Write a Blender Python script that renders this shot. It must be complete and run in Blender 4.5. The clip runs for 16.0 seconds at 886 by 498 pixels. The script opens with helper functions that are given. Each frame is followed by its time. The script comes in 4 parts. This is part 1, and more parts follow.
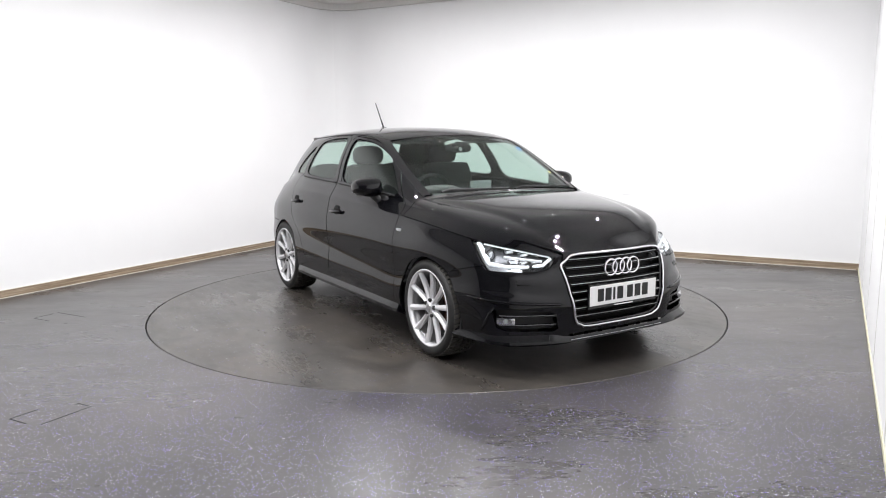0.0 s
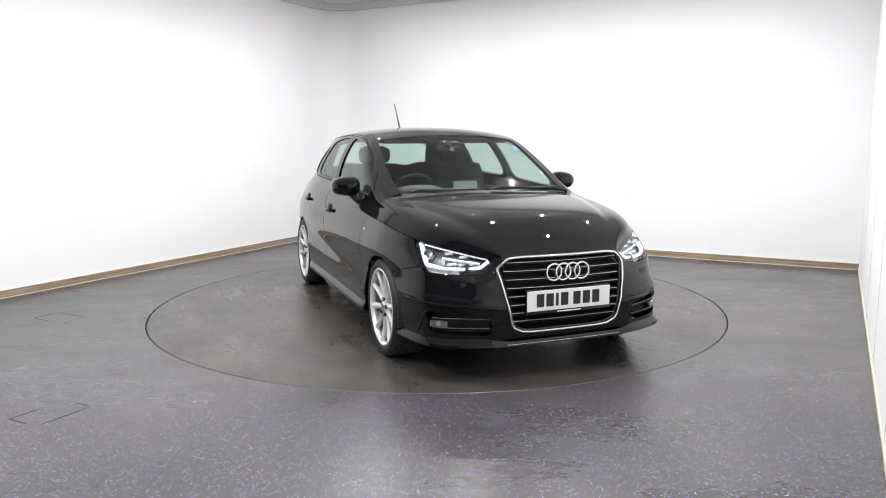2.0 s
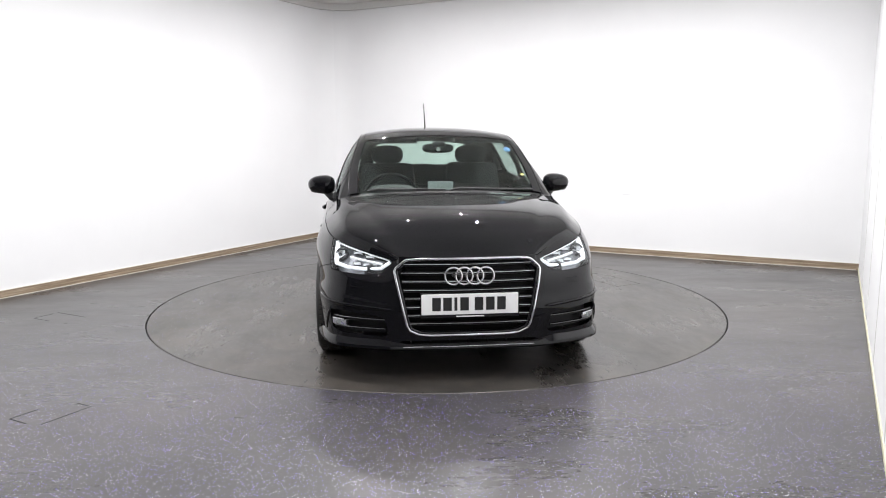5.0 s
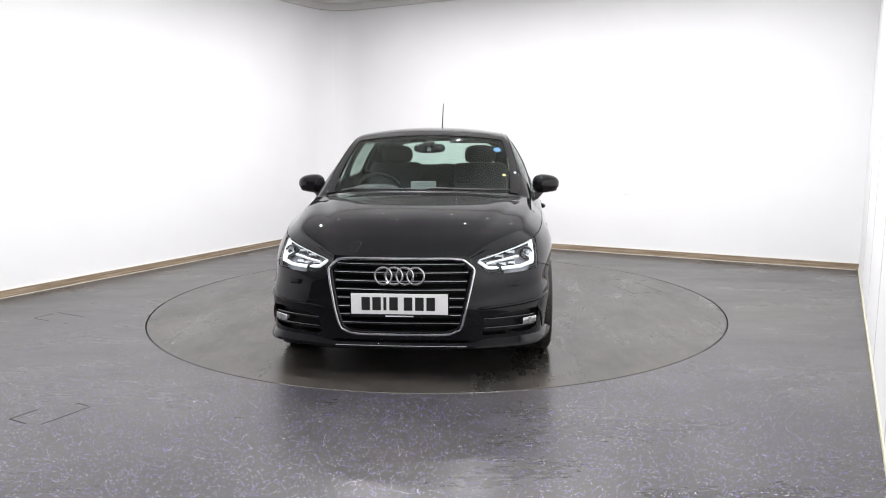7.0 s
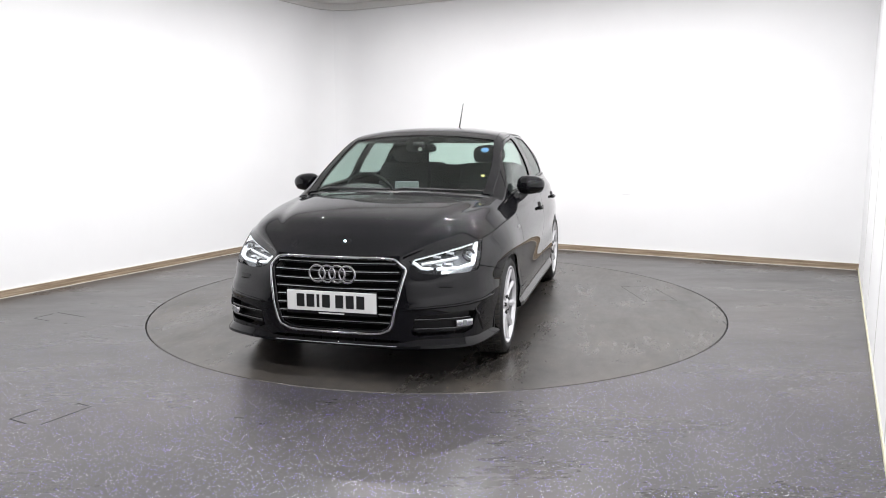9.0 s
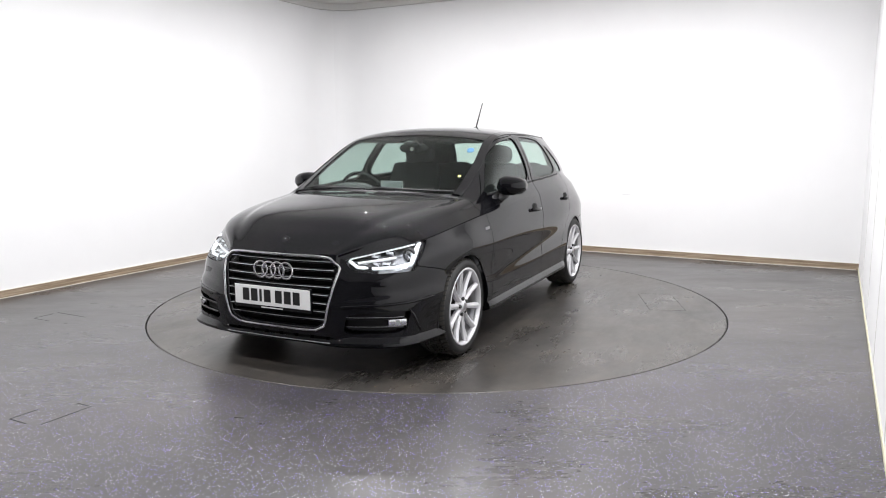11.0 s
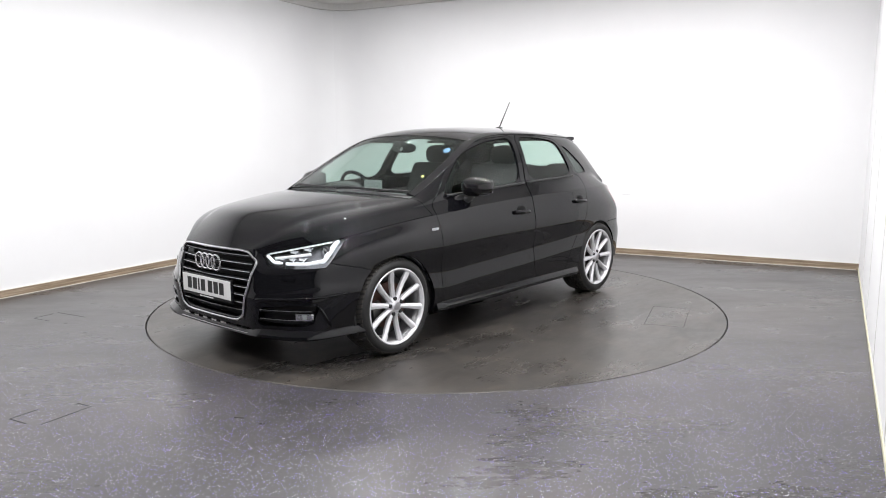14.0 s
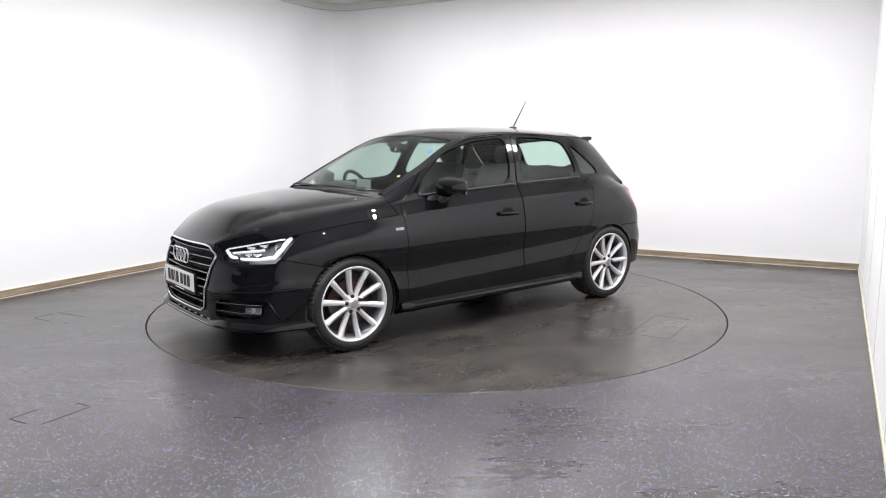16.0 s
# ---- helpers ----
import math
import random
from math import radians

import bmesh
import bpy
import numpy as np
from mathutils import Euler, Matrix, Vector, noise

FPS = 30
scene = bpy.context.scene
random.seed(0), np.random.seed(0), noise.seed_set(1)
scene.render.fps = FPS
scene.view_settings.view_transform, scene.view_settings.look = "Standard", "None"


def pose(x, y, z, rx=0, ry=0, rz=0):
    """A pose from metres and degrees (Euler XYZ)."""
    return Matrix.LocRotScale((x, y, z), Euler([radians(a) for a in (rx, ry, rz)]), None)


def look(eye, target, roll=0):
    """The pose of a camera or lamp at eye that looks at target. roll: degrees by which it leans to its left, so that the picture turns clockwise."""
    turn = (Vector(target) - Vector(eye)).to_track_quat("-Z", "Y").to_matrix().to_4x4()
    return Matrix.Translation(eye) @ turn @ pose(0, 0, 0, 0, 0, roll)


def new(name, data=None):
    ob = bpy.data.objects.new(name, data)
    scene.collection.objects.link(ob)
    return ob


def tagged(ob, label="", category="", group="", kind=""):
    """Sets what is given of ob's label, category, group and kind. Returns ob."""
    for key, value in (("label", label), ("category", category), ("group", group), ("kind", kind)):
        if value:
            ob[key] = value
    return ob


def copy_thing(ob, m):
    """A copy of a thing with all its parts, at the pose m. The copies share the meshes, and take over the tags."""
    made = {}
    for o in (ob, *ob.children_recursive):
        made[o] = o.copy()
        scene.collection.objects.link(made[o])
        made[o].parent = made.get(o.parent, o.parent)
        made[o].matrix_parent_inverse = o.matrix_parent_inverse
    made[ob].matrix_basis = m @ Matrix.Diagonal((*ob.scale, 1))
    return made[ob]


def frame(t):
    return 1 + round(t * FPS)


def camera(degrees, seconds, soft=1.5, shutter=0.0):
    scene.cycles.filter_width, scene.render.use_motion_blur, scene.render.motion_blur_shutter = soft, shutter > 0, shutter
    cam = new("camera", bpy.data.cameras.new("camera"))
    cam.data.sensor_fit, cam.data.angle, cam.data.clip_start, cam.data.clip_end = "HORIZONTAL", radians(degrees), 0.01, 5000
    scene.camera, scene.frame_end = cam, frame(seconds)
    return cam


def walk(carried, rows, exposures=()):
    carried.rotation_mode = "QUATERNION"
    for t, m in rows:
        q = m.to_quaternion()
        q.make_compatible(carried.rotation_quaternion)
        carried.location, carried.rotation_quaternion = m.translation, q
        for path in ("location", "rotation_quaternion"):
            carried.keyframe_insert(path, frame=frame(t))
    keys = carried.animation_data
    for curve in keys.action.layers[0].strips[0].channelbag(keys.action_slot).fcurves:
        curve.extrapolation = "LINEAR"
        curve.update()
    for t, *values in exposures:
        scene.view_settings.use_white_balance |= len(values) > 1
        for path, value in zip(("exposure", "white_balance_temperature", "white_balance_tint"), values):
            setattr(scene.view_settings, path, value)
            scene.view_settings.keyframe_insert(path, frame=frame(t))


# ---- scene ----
# camera: fixed on a bracket in the corner of a car photo studio
cam = camera(62.27, 16.0, soft=1.0)
EYE, PITCH, YAW = (0.0, -5.926, 1.326), radians(8.61), radians(0.45)
AIM = (EYE[0] + math.sin(YAW) * math.cos(PITCH), EYE[1] + math.cos(YAW) * math.cos(PITCH), EYE[2] - math.sin(PITCH))
walk(cam, [(0, look(EYE, AIM, -0.238)), (16, look(EYE, AIM, -0.238))])

# room axes: across (towards the near wall) and along (towards the back wall)
TURN = -28.6
ROOM = pose(0, 0, 0, 0, 0, TURN)
X0, X1, Y0, Y1 = -3.325, 3.094, -6.3, 3.135
WALL_TOP, CEIL = 3.0, 3.09
RING = 2.242

# ---- light: rows of ceiling downlights, a little daylight-white, and a dim neutral world outside the closed room
world = bpy.data.worlds.new("world")
scene.world = world
world.use_nodes = True
world.node_tree.nodes["Background"].inputs[0].default_value = (0.5, 0.52, 0.55, 1)
world.node_tree.nodes["Background"].inputs[1].default_value = 0.05
LAMP_WATTS = 31.0
# four rows of downlights across the room
LAMP_SPOTS = [(-1.65 + 1.27 * k, y) for y in (1.35, -0.4, -2.2, -4.2) for k in range(4)]
scene.view_settings.exposure = 0.0


def lamp(x, y):
    data = bpy.data.lights.new("downlight_lamp", "AREA")
    data.shape, data.size, data.energy, data.color = "DISK", 0.03, LAMP_WATTS, (0.992, 0.985, 1.0)
    ob = new("downlight_lamp", data)
    ob.matrix_world = ROOM @ pose(x, y, CEIL - 0.035)
    return ob


for spot in LAMP_SPOTS:
    lamp(*spot)


# ---- materials
def material(name, color, rough=0.5, metal=0.0, coat=0.0, coat_rough=0.03, ior=1.5):
    m = bpy.data.materials.new(name)
    m.use_nodes = True
    b = m.node_tree.nodes["Principled BSDF"]
    b.inputs["Base Color"].default_value = (*color, 1)
    b.inputs["Roughness"].default_value = rough
    b.inputs["Metallic"].default_value = metal
    b.inputs["IOR"].default_value = ior
    b.inputs["Coat Weight"].default_value = coat
    b.inputs["Coat Roughness"].default_value = coat_rough
    return m


def node(m, kind, **sockets):
    n = m.node_tree.nodes.new(kind)
    for key, value in sockets.items():
        n.inputs[key.replace("_", " ")].default_value = value
    return n


def link(m, a, b):
    m.node_tree.links.new(a, b)


def bsdf(m):
    return m.node_tree.nodes["Principled BSDF"]


def coords(m):
    return m.node_tree.nodes.new("ShaderNodeTexCoord").outputs["Object"]


def noise_fac(m, scale, detail=4.0, rough=0.6, stretch=None):
    n = node(m, "ShaderNodeTexNoise", Scale=scale, Detail=detail, Roughness=rough)
    c = coords(m)
    if stretch:
        mp = m.node_tree.nodes.new("ShaderNodeMapping")
        mp.inputs["Scale"].default_value = stretch
        link(m, c, mp.inputs["Vector"])
        c = mp.outputs["Vector"]
    link(m, c, n.inputs["Vector"])
    return n.outputs["Fac"]


def ramp(m, fac, stops):
    r = m.node_tree.nodes.new("ShaderNodeValToRGB")
    els = r.color_ramp.elements
    while len(els) < len(stops):
        els.new(0.5)
    for e, (p, c) in zip(els, stops):
        e.position = p
        e.color = (*c, 1) if isinstance(c, tuple) else (c, c, c, 1)
    link(m, fac, r.inputs["Fac"])
    return r.outputs["Color"]


def mix(m, fac, a, b, mode="MIX"):
    n = m.node_tree.nodes.new("ShaderNodeMix")
    n.data_type, n.blend_type = "RGBA", mode
    for k, v in ((0, fac), (6, a), (7, b)):
        sock = n.inputs[k]
        if isinstance(v, (int, float)):
            sock.default_value = v if k == 0 else (v, v, v, 1)
        elif isinstance(v, tuple):
            sock.default_value = (*v, 1)
        else:
            link(m, v, sock)
    return n.outputs[2]


def bump(m, fac, strength, distance=0.002):
    n = node(m, "ShaderNodeBump", Strength=strength, Distance=distance)
    link(m, fac, n.inputs["Height"])
    link(m, n.outputs["Normal"], bsdf(m).inputs["Normal"])


def floor_material(name, base, flakes, mottle):
    m = material(name, base, 0.3)
    bsdf(m).inputs["Specular IOR Level"].default_value = 0.5
    dirt = noise_fac(m, 0.9, 6, 0.65)
    fine = noise_fac(m, 45, 3)
    lo, hi = tuple(c * 0.72 for c in base), tuple(c * 1.28 for c in base)
    col = mix(m, 0.25, ramp(m, dirt, [(0.3, lo), (0.7, hi)]), ramp(m, fine, [(0.3, lo), (0.7, hi)]))
    dust = ramp(m, noise_fac(m, 0.55, 3, 0.5), [(0.42, 0.0), (0.72, 0.5)])
    smear = m.node_tree.nodes.new("ShaderNodeTexNoise")
    for key, value in (("Scale", 3.4), ("Detail", 10.0), ("Roughness", 0.72), ("Distortion", 0.9)):
        smear.inputs[key].default_value = value
    link(m, coords(m), smear.inputs["Vector"])
    col = mix(m, mottle, col, ramp(m, smear.outputs["Fac"], [(0.34, tuple(c * 0.28 for c in base)), (0.5, base), (0.72, tuple(c * k for c, k in zip(base, (2.0, 1.85, 1.65))))]))
    col = mix(m, dust, col, tuple(c * k for c, k in zip(base, (1.75, 1.6, 1.42))))
    # vinyl flakes: small bright and blue chips, fading out towards the back of the room
    split = m.node_tree.nodes.new("ShaderNodeSeparateXYZ")
    link(m, coords(m), split.inputs["Vector"])
    edge = m.node_tree.nodes.new("ShaderNodeMath")
    edge.operation, edge.inputs[1].default_value = "MULTIPLY_ADD", 1.6
    link(m, noise_fac(m, 0.8, 4, 0.6), edge.inputs[0])
    link(m, split.outputs["Y"], edge.inputs[2])
    thinned = m.node_tree.nodes.new("ShaderNodeMapRange")
    for key, value in (("From Min", -1.7), ("From Max", 0.3), ("To Min", 1.0), ("To Max", 0.12)):
        thinned.inputs[key].default_value = value
    link(m, edge.outputs[0], thinned.inputs["Value"])
    vor = node(m, "ShaderNodeTexVoronoi", Scale=128.0)
    link(m, coords(m), vor.inputs["Vector"])
    chip = ramp(m, vor.outputs["Distance"], [(0.0, 1.0), (0.25, 1.0), (0.32, 0.0)])
    sep = m.node_tree.nodes.new("ShaderNodeSeparateColor")
    link(m, vor.outputs["Color"], sep.inputs["Color"])
    pick = ramp(m, sep.outputs["Red"], [(1.0 - flakes, 0.0), (1.0 - flakes + 0.02, 1.0)])
    tint = ramp(m, sep.outputs["Green"], [(0.0, (0.84, 0.84, 0.90)), (0.32, (0.48, 0.48, 0.62)), (0.45, (0.16, 0.13, 0.66)), (0.75, (0.36, 0.27, 0.80)), (1.0, (0.02, 0.02, 0.025))])
    shown = mix(m, 1.0, mix(m, 1.0, chip, pick, "MULTIPLY"), thinned.outputs["Result"], "MULTIPLY")
    col = mix(m, shown, col, tint)
    link(m, col, bsdf(m).inputs["Base Color"])
    wear = noise_fac(m, 1.2, 5, 0.6, (0.6, 1.6, 1.0))
    rub = noise_fac(m, 14, 8, 0.8, (0.5, 1.5, 1.0))
    wear = mix(m, 0.30, wear, rub)
    link(m, ramp(m, wear, [(0.32, 0.21), (0.68, 0.40)]), bsdf(m).inputs["Roughness"])
    return m


def wall_material(name, base):
    m = material(name, base, 0.55)
    n = noise_fac(m, 1.1, 5, 0.6)
    link(m, ramp(m, n, [(0.3, tuple(c * 0.965 for c in base)), (0.7, base)]), bsdf(m).inputs["Base Color"])
    bump(m, noise_fac(m, 60, 3), 0.08, 0.001)
    return m


M_FLOOR = floor_material("speckled_vinyl", (0.047, 0.0448, 0.0448), 0.36, 0.2)
M_DISC = floor_material("turntable_vinyl", (0.042, 0.039, 0.036), 0.06, 0.75)
M_WALL = wall_material("white_paint", (0.84, 0.84, 0.845))
# for the unseen front wall only: dark so the car mirrors little light
M_DARKWALL = wall_material("dark_reflection_wall", (0.05, 0.05, 0.052))
M_CEIL = wall_material("ceiling_paint", (0.72, 0.71, 0.69))
M_GAP = material("gap_black", (0.02, 0.02, 0.022), 0.8)


def wood_material():
    m = material("skirting_wood", (0.4, 0.31, 0.2), 0.6)
    g = noise_fac(m, 9, 6, 0.7, (0.25, 0.25, 6.0))
    link(m, ramp(m, g, [(0.3, (0.13, 0.09, 0.055)), (0.55, (0.29, 0.22, 0.15)), (0.75, (0.46, 0.40, 0.32))]), bsdf(m).inputs["Base Color"])
    bump(m, g, 0.3, 0.003)
    return m


M_WOOD = wood_material()
M_BEAD = material("cream_sealant", (0.6, 0.57, 0.5), 0.6)
M_TRIM = material("pale_trim", (0.62, 0.6, 0.45), 0.6)


def paint_material():
    m = material("black_car_paint", (0.006, 0.006, 0.008), 0.5, 0.0, 1.0, 0.015)
    bsdf(m).inputs["Specular IOR Level"].default_value = 0.02
    bsdf(m).inputs["Coat IOR"].default_value = 1.42
    f = node(m, "ShaderNodeTexVoronoi", Scale=900.0)
    link(m, coords(m), f.inputs["Vector"])
    sep = m.node_tree.nodes.new("ShaderNodeSeparateColor")
    link(m, f.outputs["Color"], sep.inputs["Color"])
    link(m, ramp(m, sep.outputs["Red"], [(0.0, (0.0016, 0.0016, 0.002)), (0.85, (0.002, 0.002, 0.003)), (1.0, (0.008, 0.008, 0.012))]), bsdf(m).inputs["Base Color"])
    haze = noise_fac(m, 7, 4)
    link(m, ramp(m, haze, [(0.3, 0.004), (0.75, 0.014)]), bsdf(m).inputs["Coat Roughness"])
    return m


def glass_material(name, tint):
    m = material(name, tint, 0.0)
    tree = m.node_tree
    tree.nodes.remove(bsdf(m))
    clear = tree.nodes.new("ShaderNodeBsdfTransparent")
    clear.inputs[0].default_value = (*tint, 1)
    gloss = tree.nodes.new("ShaderNodeBsdfGlossy")
    gloss.inputs["Roughness"].default_value = 0.01
    facing = tree.nodes.new("ShaderNodeLayerWeight")
    facing.inputs[0].default_value = 0.5
    power = tree.nodes.new("ShaderNodeMath")
    power.operation, power.inputs[1].default_value = "POWER", 4.0
    scale = tree.nodes.new("ShaderNodeMath")
    scale.operation, scale.inputs[1].default_value, scale.inputs[2].default_value = "MULTIPLY_ADD", 0.5, 0.03
    tree.links.new(facing.outputs["Facing"], power.inputs[0])
    tree.links.new(power.outputs[0], scale.inputs[0])
    mx = tree.nodes.new("ShaderNodeMixShader")
    tree.links.new(scale.outputs[0], mx.inputs[0])
    tree.links.new(clear.outputs[0], mx.inputs[1])
    tree.links.new(gloss.outputs[0], mx.inputs[2])
    tree.links.new(mx.outputs[0], tree.nodes["Material Output"].inputs[0])
    return m


M_PAINT = paint_material()
M_GLASS = glass_material("tinted_glass", (0.86, 0.93, 0.90))
M_LENS = glass_material("clear_lens", (0.93, 0.95, 0.96))
M_BLACK = material("black_plastic", (0.012, 0.012, 0.013), 0.45)
M_GLOSSBLACK = material("gloss_black", (0.006, 0.006, 0.007), 0.12)
M_RUBBER = material("tyre_rubber", (0.011, 0.011, 0.011), 0.62)
M_TREAD = material("dusty_tread", (0.04, 0.037, 0.033), 0.85)
M_BARREL = material("shaded_alloy", (0.22, 0.22, 0.225), 0.4, 0.7)
M_ALLOY = material("silver_alloy", (0.76, 0.76, 0.78), 0.26, 0.4)
M_CHROME = material("chrome", (0.8, 0.8, 0.82), 0.09, 1.0)
M_SATIN = material("satin_metal", (0.5, 0.5, 0.52), 0.3, 1.0)
M_STRIP = material("bright_strip", (0.62, 0.62, 0.64), 0.3, 0.35)
M_SLAT = material("deep_black_plastic", (0.004, 0.004, 0.004), 0.5)
bsdf(M_SLAT).inputs["Specular IOR Level"].default_value = 0.15
M_RUST = material("rusty_iron", (0.075, 0.036, 0.027), 0.65, 0.3)
M_DARKMETAL = material("dark_metal", (0.1, 0.095, 0.09), 0.45, 0.8)
M_WHITEPLATE = material("plate_white", (0.78, 0.78, 0.77), 0.35)
M_INK = material("plate_black", (0.01, 0.01, 0.01), 0.5)
M_FABRIC = material("seat_fabric", (0.034, 0.034, 0.036), 0.9)
M_DASH = material("dashboard_plastic", (0.022, 0.023, 0.024), 0.6)
M_RED = material("tail_red", (0.45, 0.01, 0.012), 0.1)
M_CARD = material("light_grey_display", (0.22, 0.24, 0.24), 0.3)
M_BLUE = material("blue_sticker", (0.04, 0.14, 0.28), 0.5)
M_YELLOW = material("yellow_sticker", (0.7, 0.65, 0.2), 0.5)
M_HOUSING = material("lamp_housing", (0.28, 0.28, 0.30), 0.28, 0.75)
M_BEZEL = material("lamp_bezel", (0.05, 0.05, 0.055), 0.3, 0.3)


def glow_material(name, color, strength):
    m = material(name, (0.8, 0.8, 0.8), 0.3)
    bsdf(m).inputs["Emission Color"].default_value = (*color, 1)
    bsdf(m).inputs["Emission Strength"].default_value = strength
    return m


M_DRL = glow_material("lit_light_guide", (0.95, 0.97, 1.0), 0.75)
M_BEAM = glow_material("lit_lamp_module", (0.95, 0.97, 1.0), 0.15)


# ---- mesh helpers
def mesh_from(name, verts, faces, mat, parent=None, label="", smooth=False):
    me = bpy.data.meshes.new(name)
    me.from_pydata([tuple(v) for v in verts], [], [tuple(f) for f in faces])
    me.materials.append(mat)
    if smooth:
        me.shade_smooth()
    me.update()
    ob = new(name, me)
    if parent:
        ob.parent = parent
    if label:
        ob["label"] = label
    return ob


def part(name, bm, mat, parent=None, label="", smooth=False):
    me = bpy.data.meshes.new(name)
    bmesh.ops.recalc_face_normals(bm, faces=bm.faces)
    bm.to_mesh(me)
    bm.free()
    me.materials.append(mat)
    if smooth:
        me.shade_smooth()
        if smooth != "all":
            me.set_sharp_from_angle(angle=radians(35))
    ob = new(name, me)
    if parent:
        ob.parent = parent
    if label:
        ob["label"] = label
    return ob


def box(x0, x1, y0, y1, z0, z1, bevel=0.0, bm=None, m=None):
    bm = bm or bmesh.new()
    r = bmesh.ops.create_cube(bm, size=1.0)
    vs = r["verts"]
    bmesh.ops.transform(bm, matrix=Matrix.Translation(((x0 + x1) / 2, (y0 + y1) / 2, (z0 + z1) / 2)) @ Matrix.Diagonal((x1 - x0, y1 - y0, z1 - z0, 1)), verts=vs)
    if bevel:
        es = list({e for v in vs for e in v.link_edges})
        out = bmesh.ops.bevel(bm, geom=es, offset=bevel, segments=2, profile=0.6, affect="EDGES")
        vs = list({v for f in out["faces"] for v in f.verts} | {v for v in vs if v.is_valid})
    if m is not None:
        bmesh.ops.transform(bm, matrix=m, verts=vs)
    return bm


def lathe(profile, n=64, close=True, m=None, bm=None):
    """Turns a profile of (radius, height) round the z axis."""
    bm = bm or bmesh.new()
    rows = []
    for k in range(n):
        a = 2 * math.pi * k / n
        row = []
        for r, h in profile:
            p = Vector((r * math.cos(a), r * math.sin(a), h))
            row.append(bm.verts.new(m @ p if m is not None else p))
        rows.append(row)
    steps = len(profile) if close else len(profile) - 1
    for k in range(n):
        a, b = rows[k], rows[(k + 1) % n]
        for i in range(steps):
            j = (i + 1) % len(profile)
            try:
                bm.faces.new((a[i], b[i], b[j], a[j]))
            except ValueError:
                pass
    return bm


def tube(points, radius, n=8, closed=False, bm=None):
    """A round bar along points; radius may be one number or one per point."""
    bm = bm or bmesh.new()
    pts = [Vector(p) for p in points]
    rad = [radius] * len(pts) if isinstance(radius, (int, float)) else radius
    rows = []
    side = None
    for i, p in enumerate(pts):
        a = pts[i - 1] if i or closed else p
        b = pts[(i + 1) % len(pts)] if i + 1 < len(pts) or closed else p
        d = (b - a).normalized()
        if side is None:
            side = d.cross(Vector((0.13, 0.31, 0.94))).normalized()
        side = (side - d * side.dot(d)).normalized()
        up = d.cross(side)
        rows.append([bm.verts.new(p + rad[i] * (math.cos(2 * math.pi * k / n) * side + math.sin(2 * math.pi * k / n) * up)) for k in range(n)])
    last = len(rows) if closed else len(rows) - 1
    for i in range(last):
        a, b = rows[i], rows[(i + 1) % len(rows)]
        for k in range(n):
            bm.faces.new((a[k], a[(k + 1) % n], b[(k + 1) % n], b[k]))
    if not closed:
        bm.faces.new(rows[0][::-1])
        bm.faces.new(rows[-1])
    return bm


# ---- the room
def floor():
    n = 128
    vs = [(RING * math.cos(2 * math.pi * k / n), RING * math.sin(2 * math.pi * k / n), 0) for k in range(n)]
    outer = []
    a, b, c, d = X0 - 0.2, X1 + 0.2, Y0 - 0.2, Y1 + 0.2
    for k in range(n):
        w = 2 * math.pi * k / n - radians(TURN)
        dx, dy = math.cos(w), math.sin(w)
        s = min((b if dx > 0 else a) / dx if abs(dx) > 1e-9 else 1e9, (d if dy > 0 else c) / dy if abs(dy) > 1e-9 else 1e9)
        outer.append(ROOM @ Vector((dx * s, dy * s, 0)))
    corners = [ROOM @ Vector(p) for p in ((b, d, 0), (a, d, 0), (a, c, 0), (b, c, 0))]
    faces = [(k, n + k, n + (k + 1) % n, (k + 1) % n) for k in range(n)]
    verts = vs + outer
    for q in corners:
        w = math.atan2(q.y, q.x) % (2 * math.pi)
        k = int(w / (2 * math.pi) * n)
        verts.append(q)
        faces.append((n + k, len(verts) - 1, n + (k + 1) % n))
    lip = len(verts)
    verts += [(x, y, -0.03) for x, y, z in vs]
    faces += [(k, (k + 1) % n, lip + (k + 1) % n, lip + k) for k in range(n)]
    ob = mesh_from("floor", verts, faces, M_FLOOR)
    tagged(ob, "worn dark grey speckled vinyl studio floor", "floor", kind="structure")
    pit = part("floor_pit", lathe([(0.0, -0.03), (RING + 0.02, -0.03), (RING + 0.02, -0.06), (0.0, -0.06)], 96), M_GAP)
    tagged(pit, "black recess under the turning platform", "floor", kind="structure")


def turntable():
    r = RING - 0.009
    bm = lathe([(0.0, 0.0), (r - 0.004, 0.0), (r, -0.004), (r, -0.026), (0.0, -0.026)], 160, close=False)
    ob = part("turntable", bm, M_DISC)
    tagged(ob, "round grey vinyl turntable flush with the floor", "turntable")
    return ob


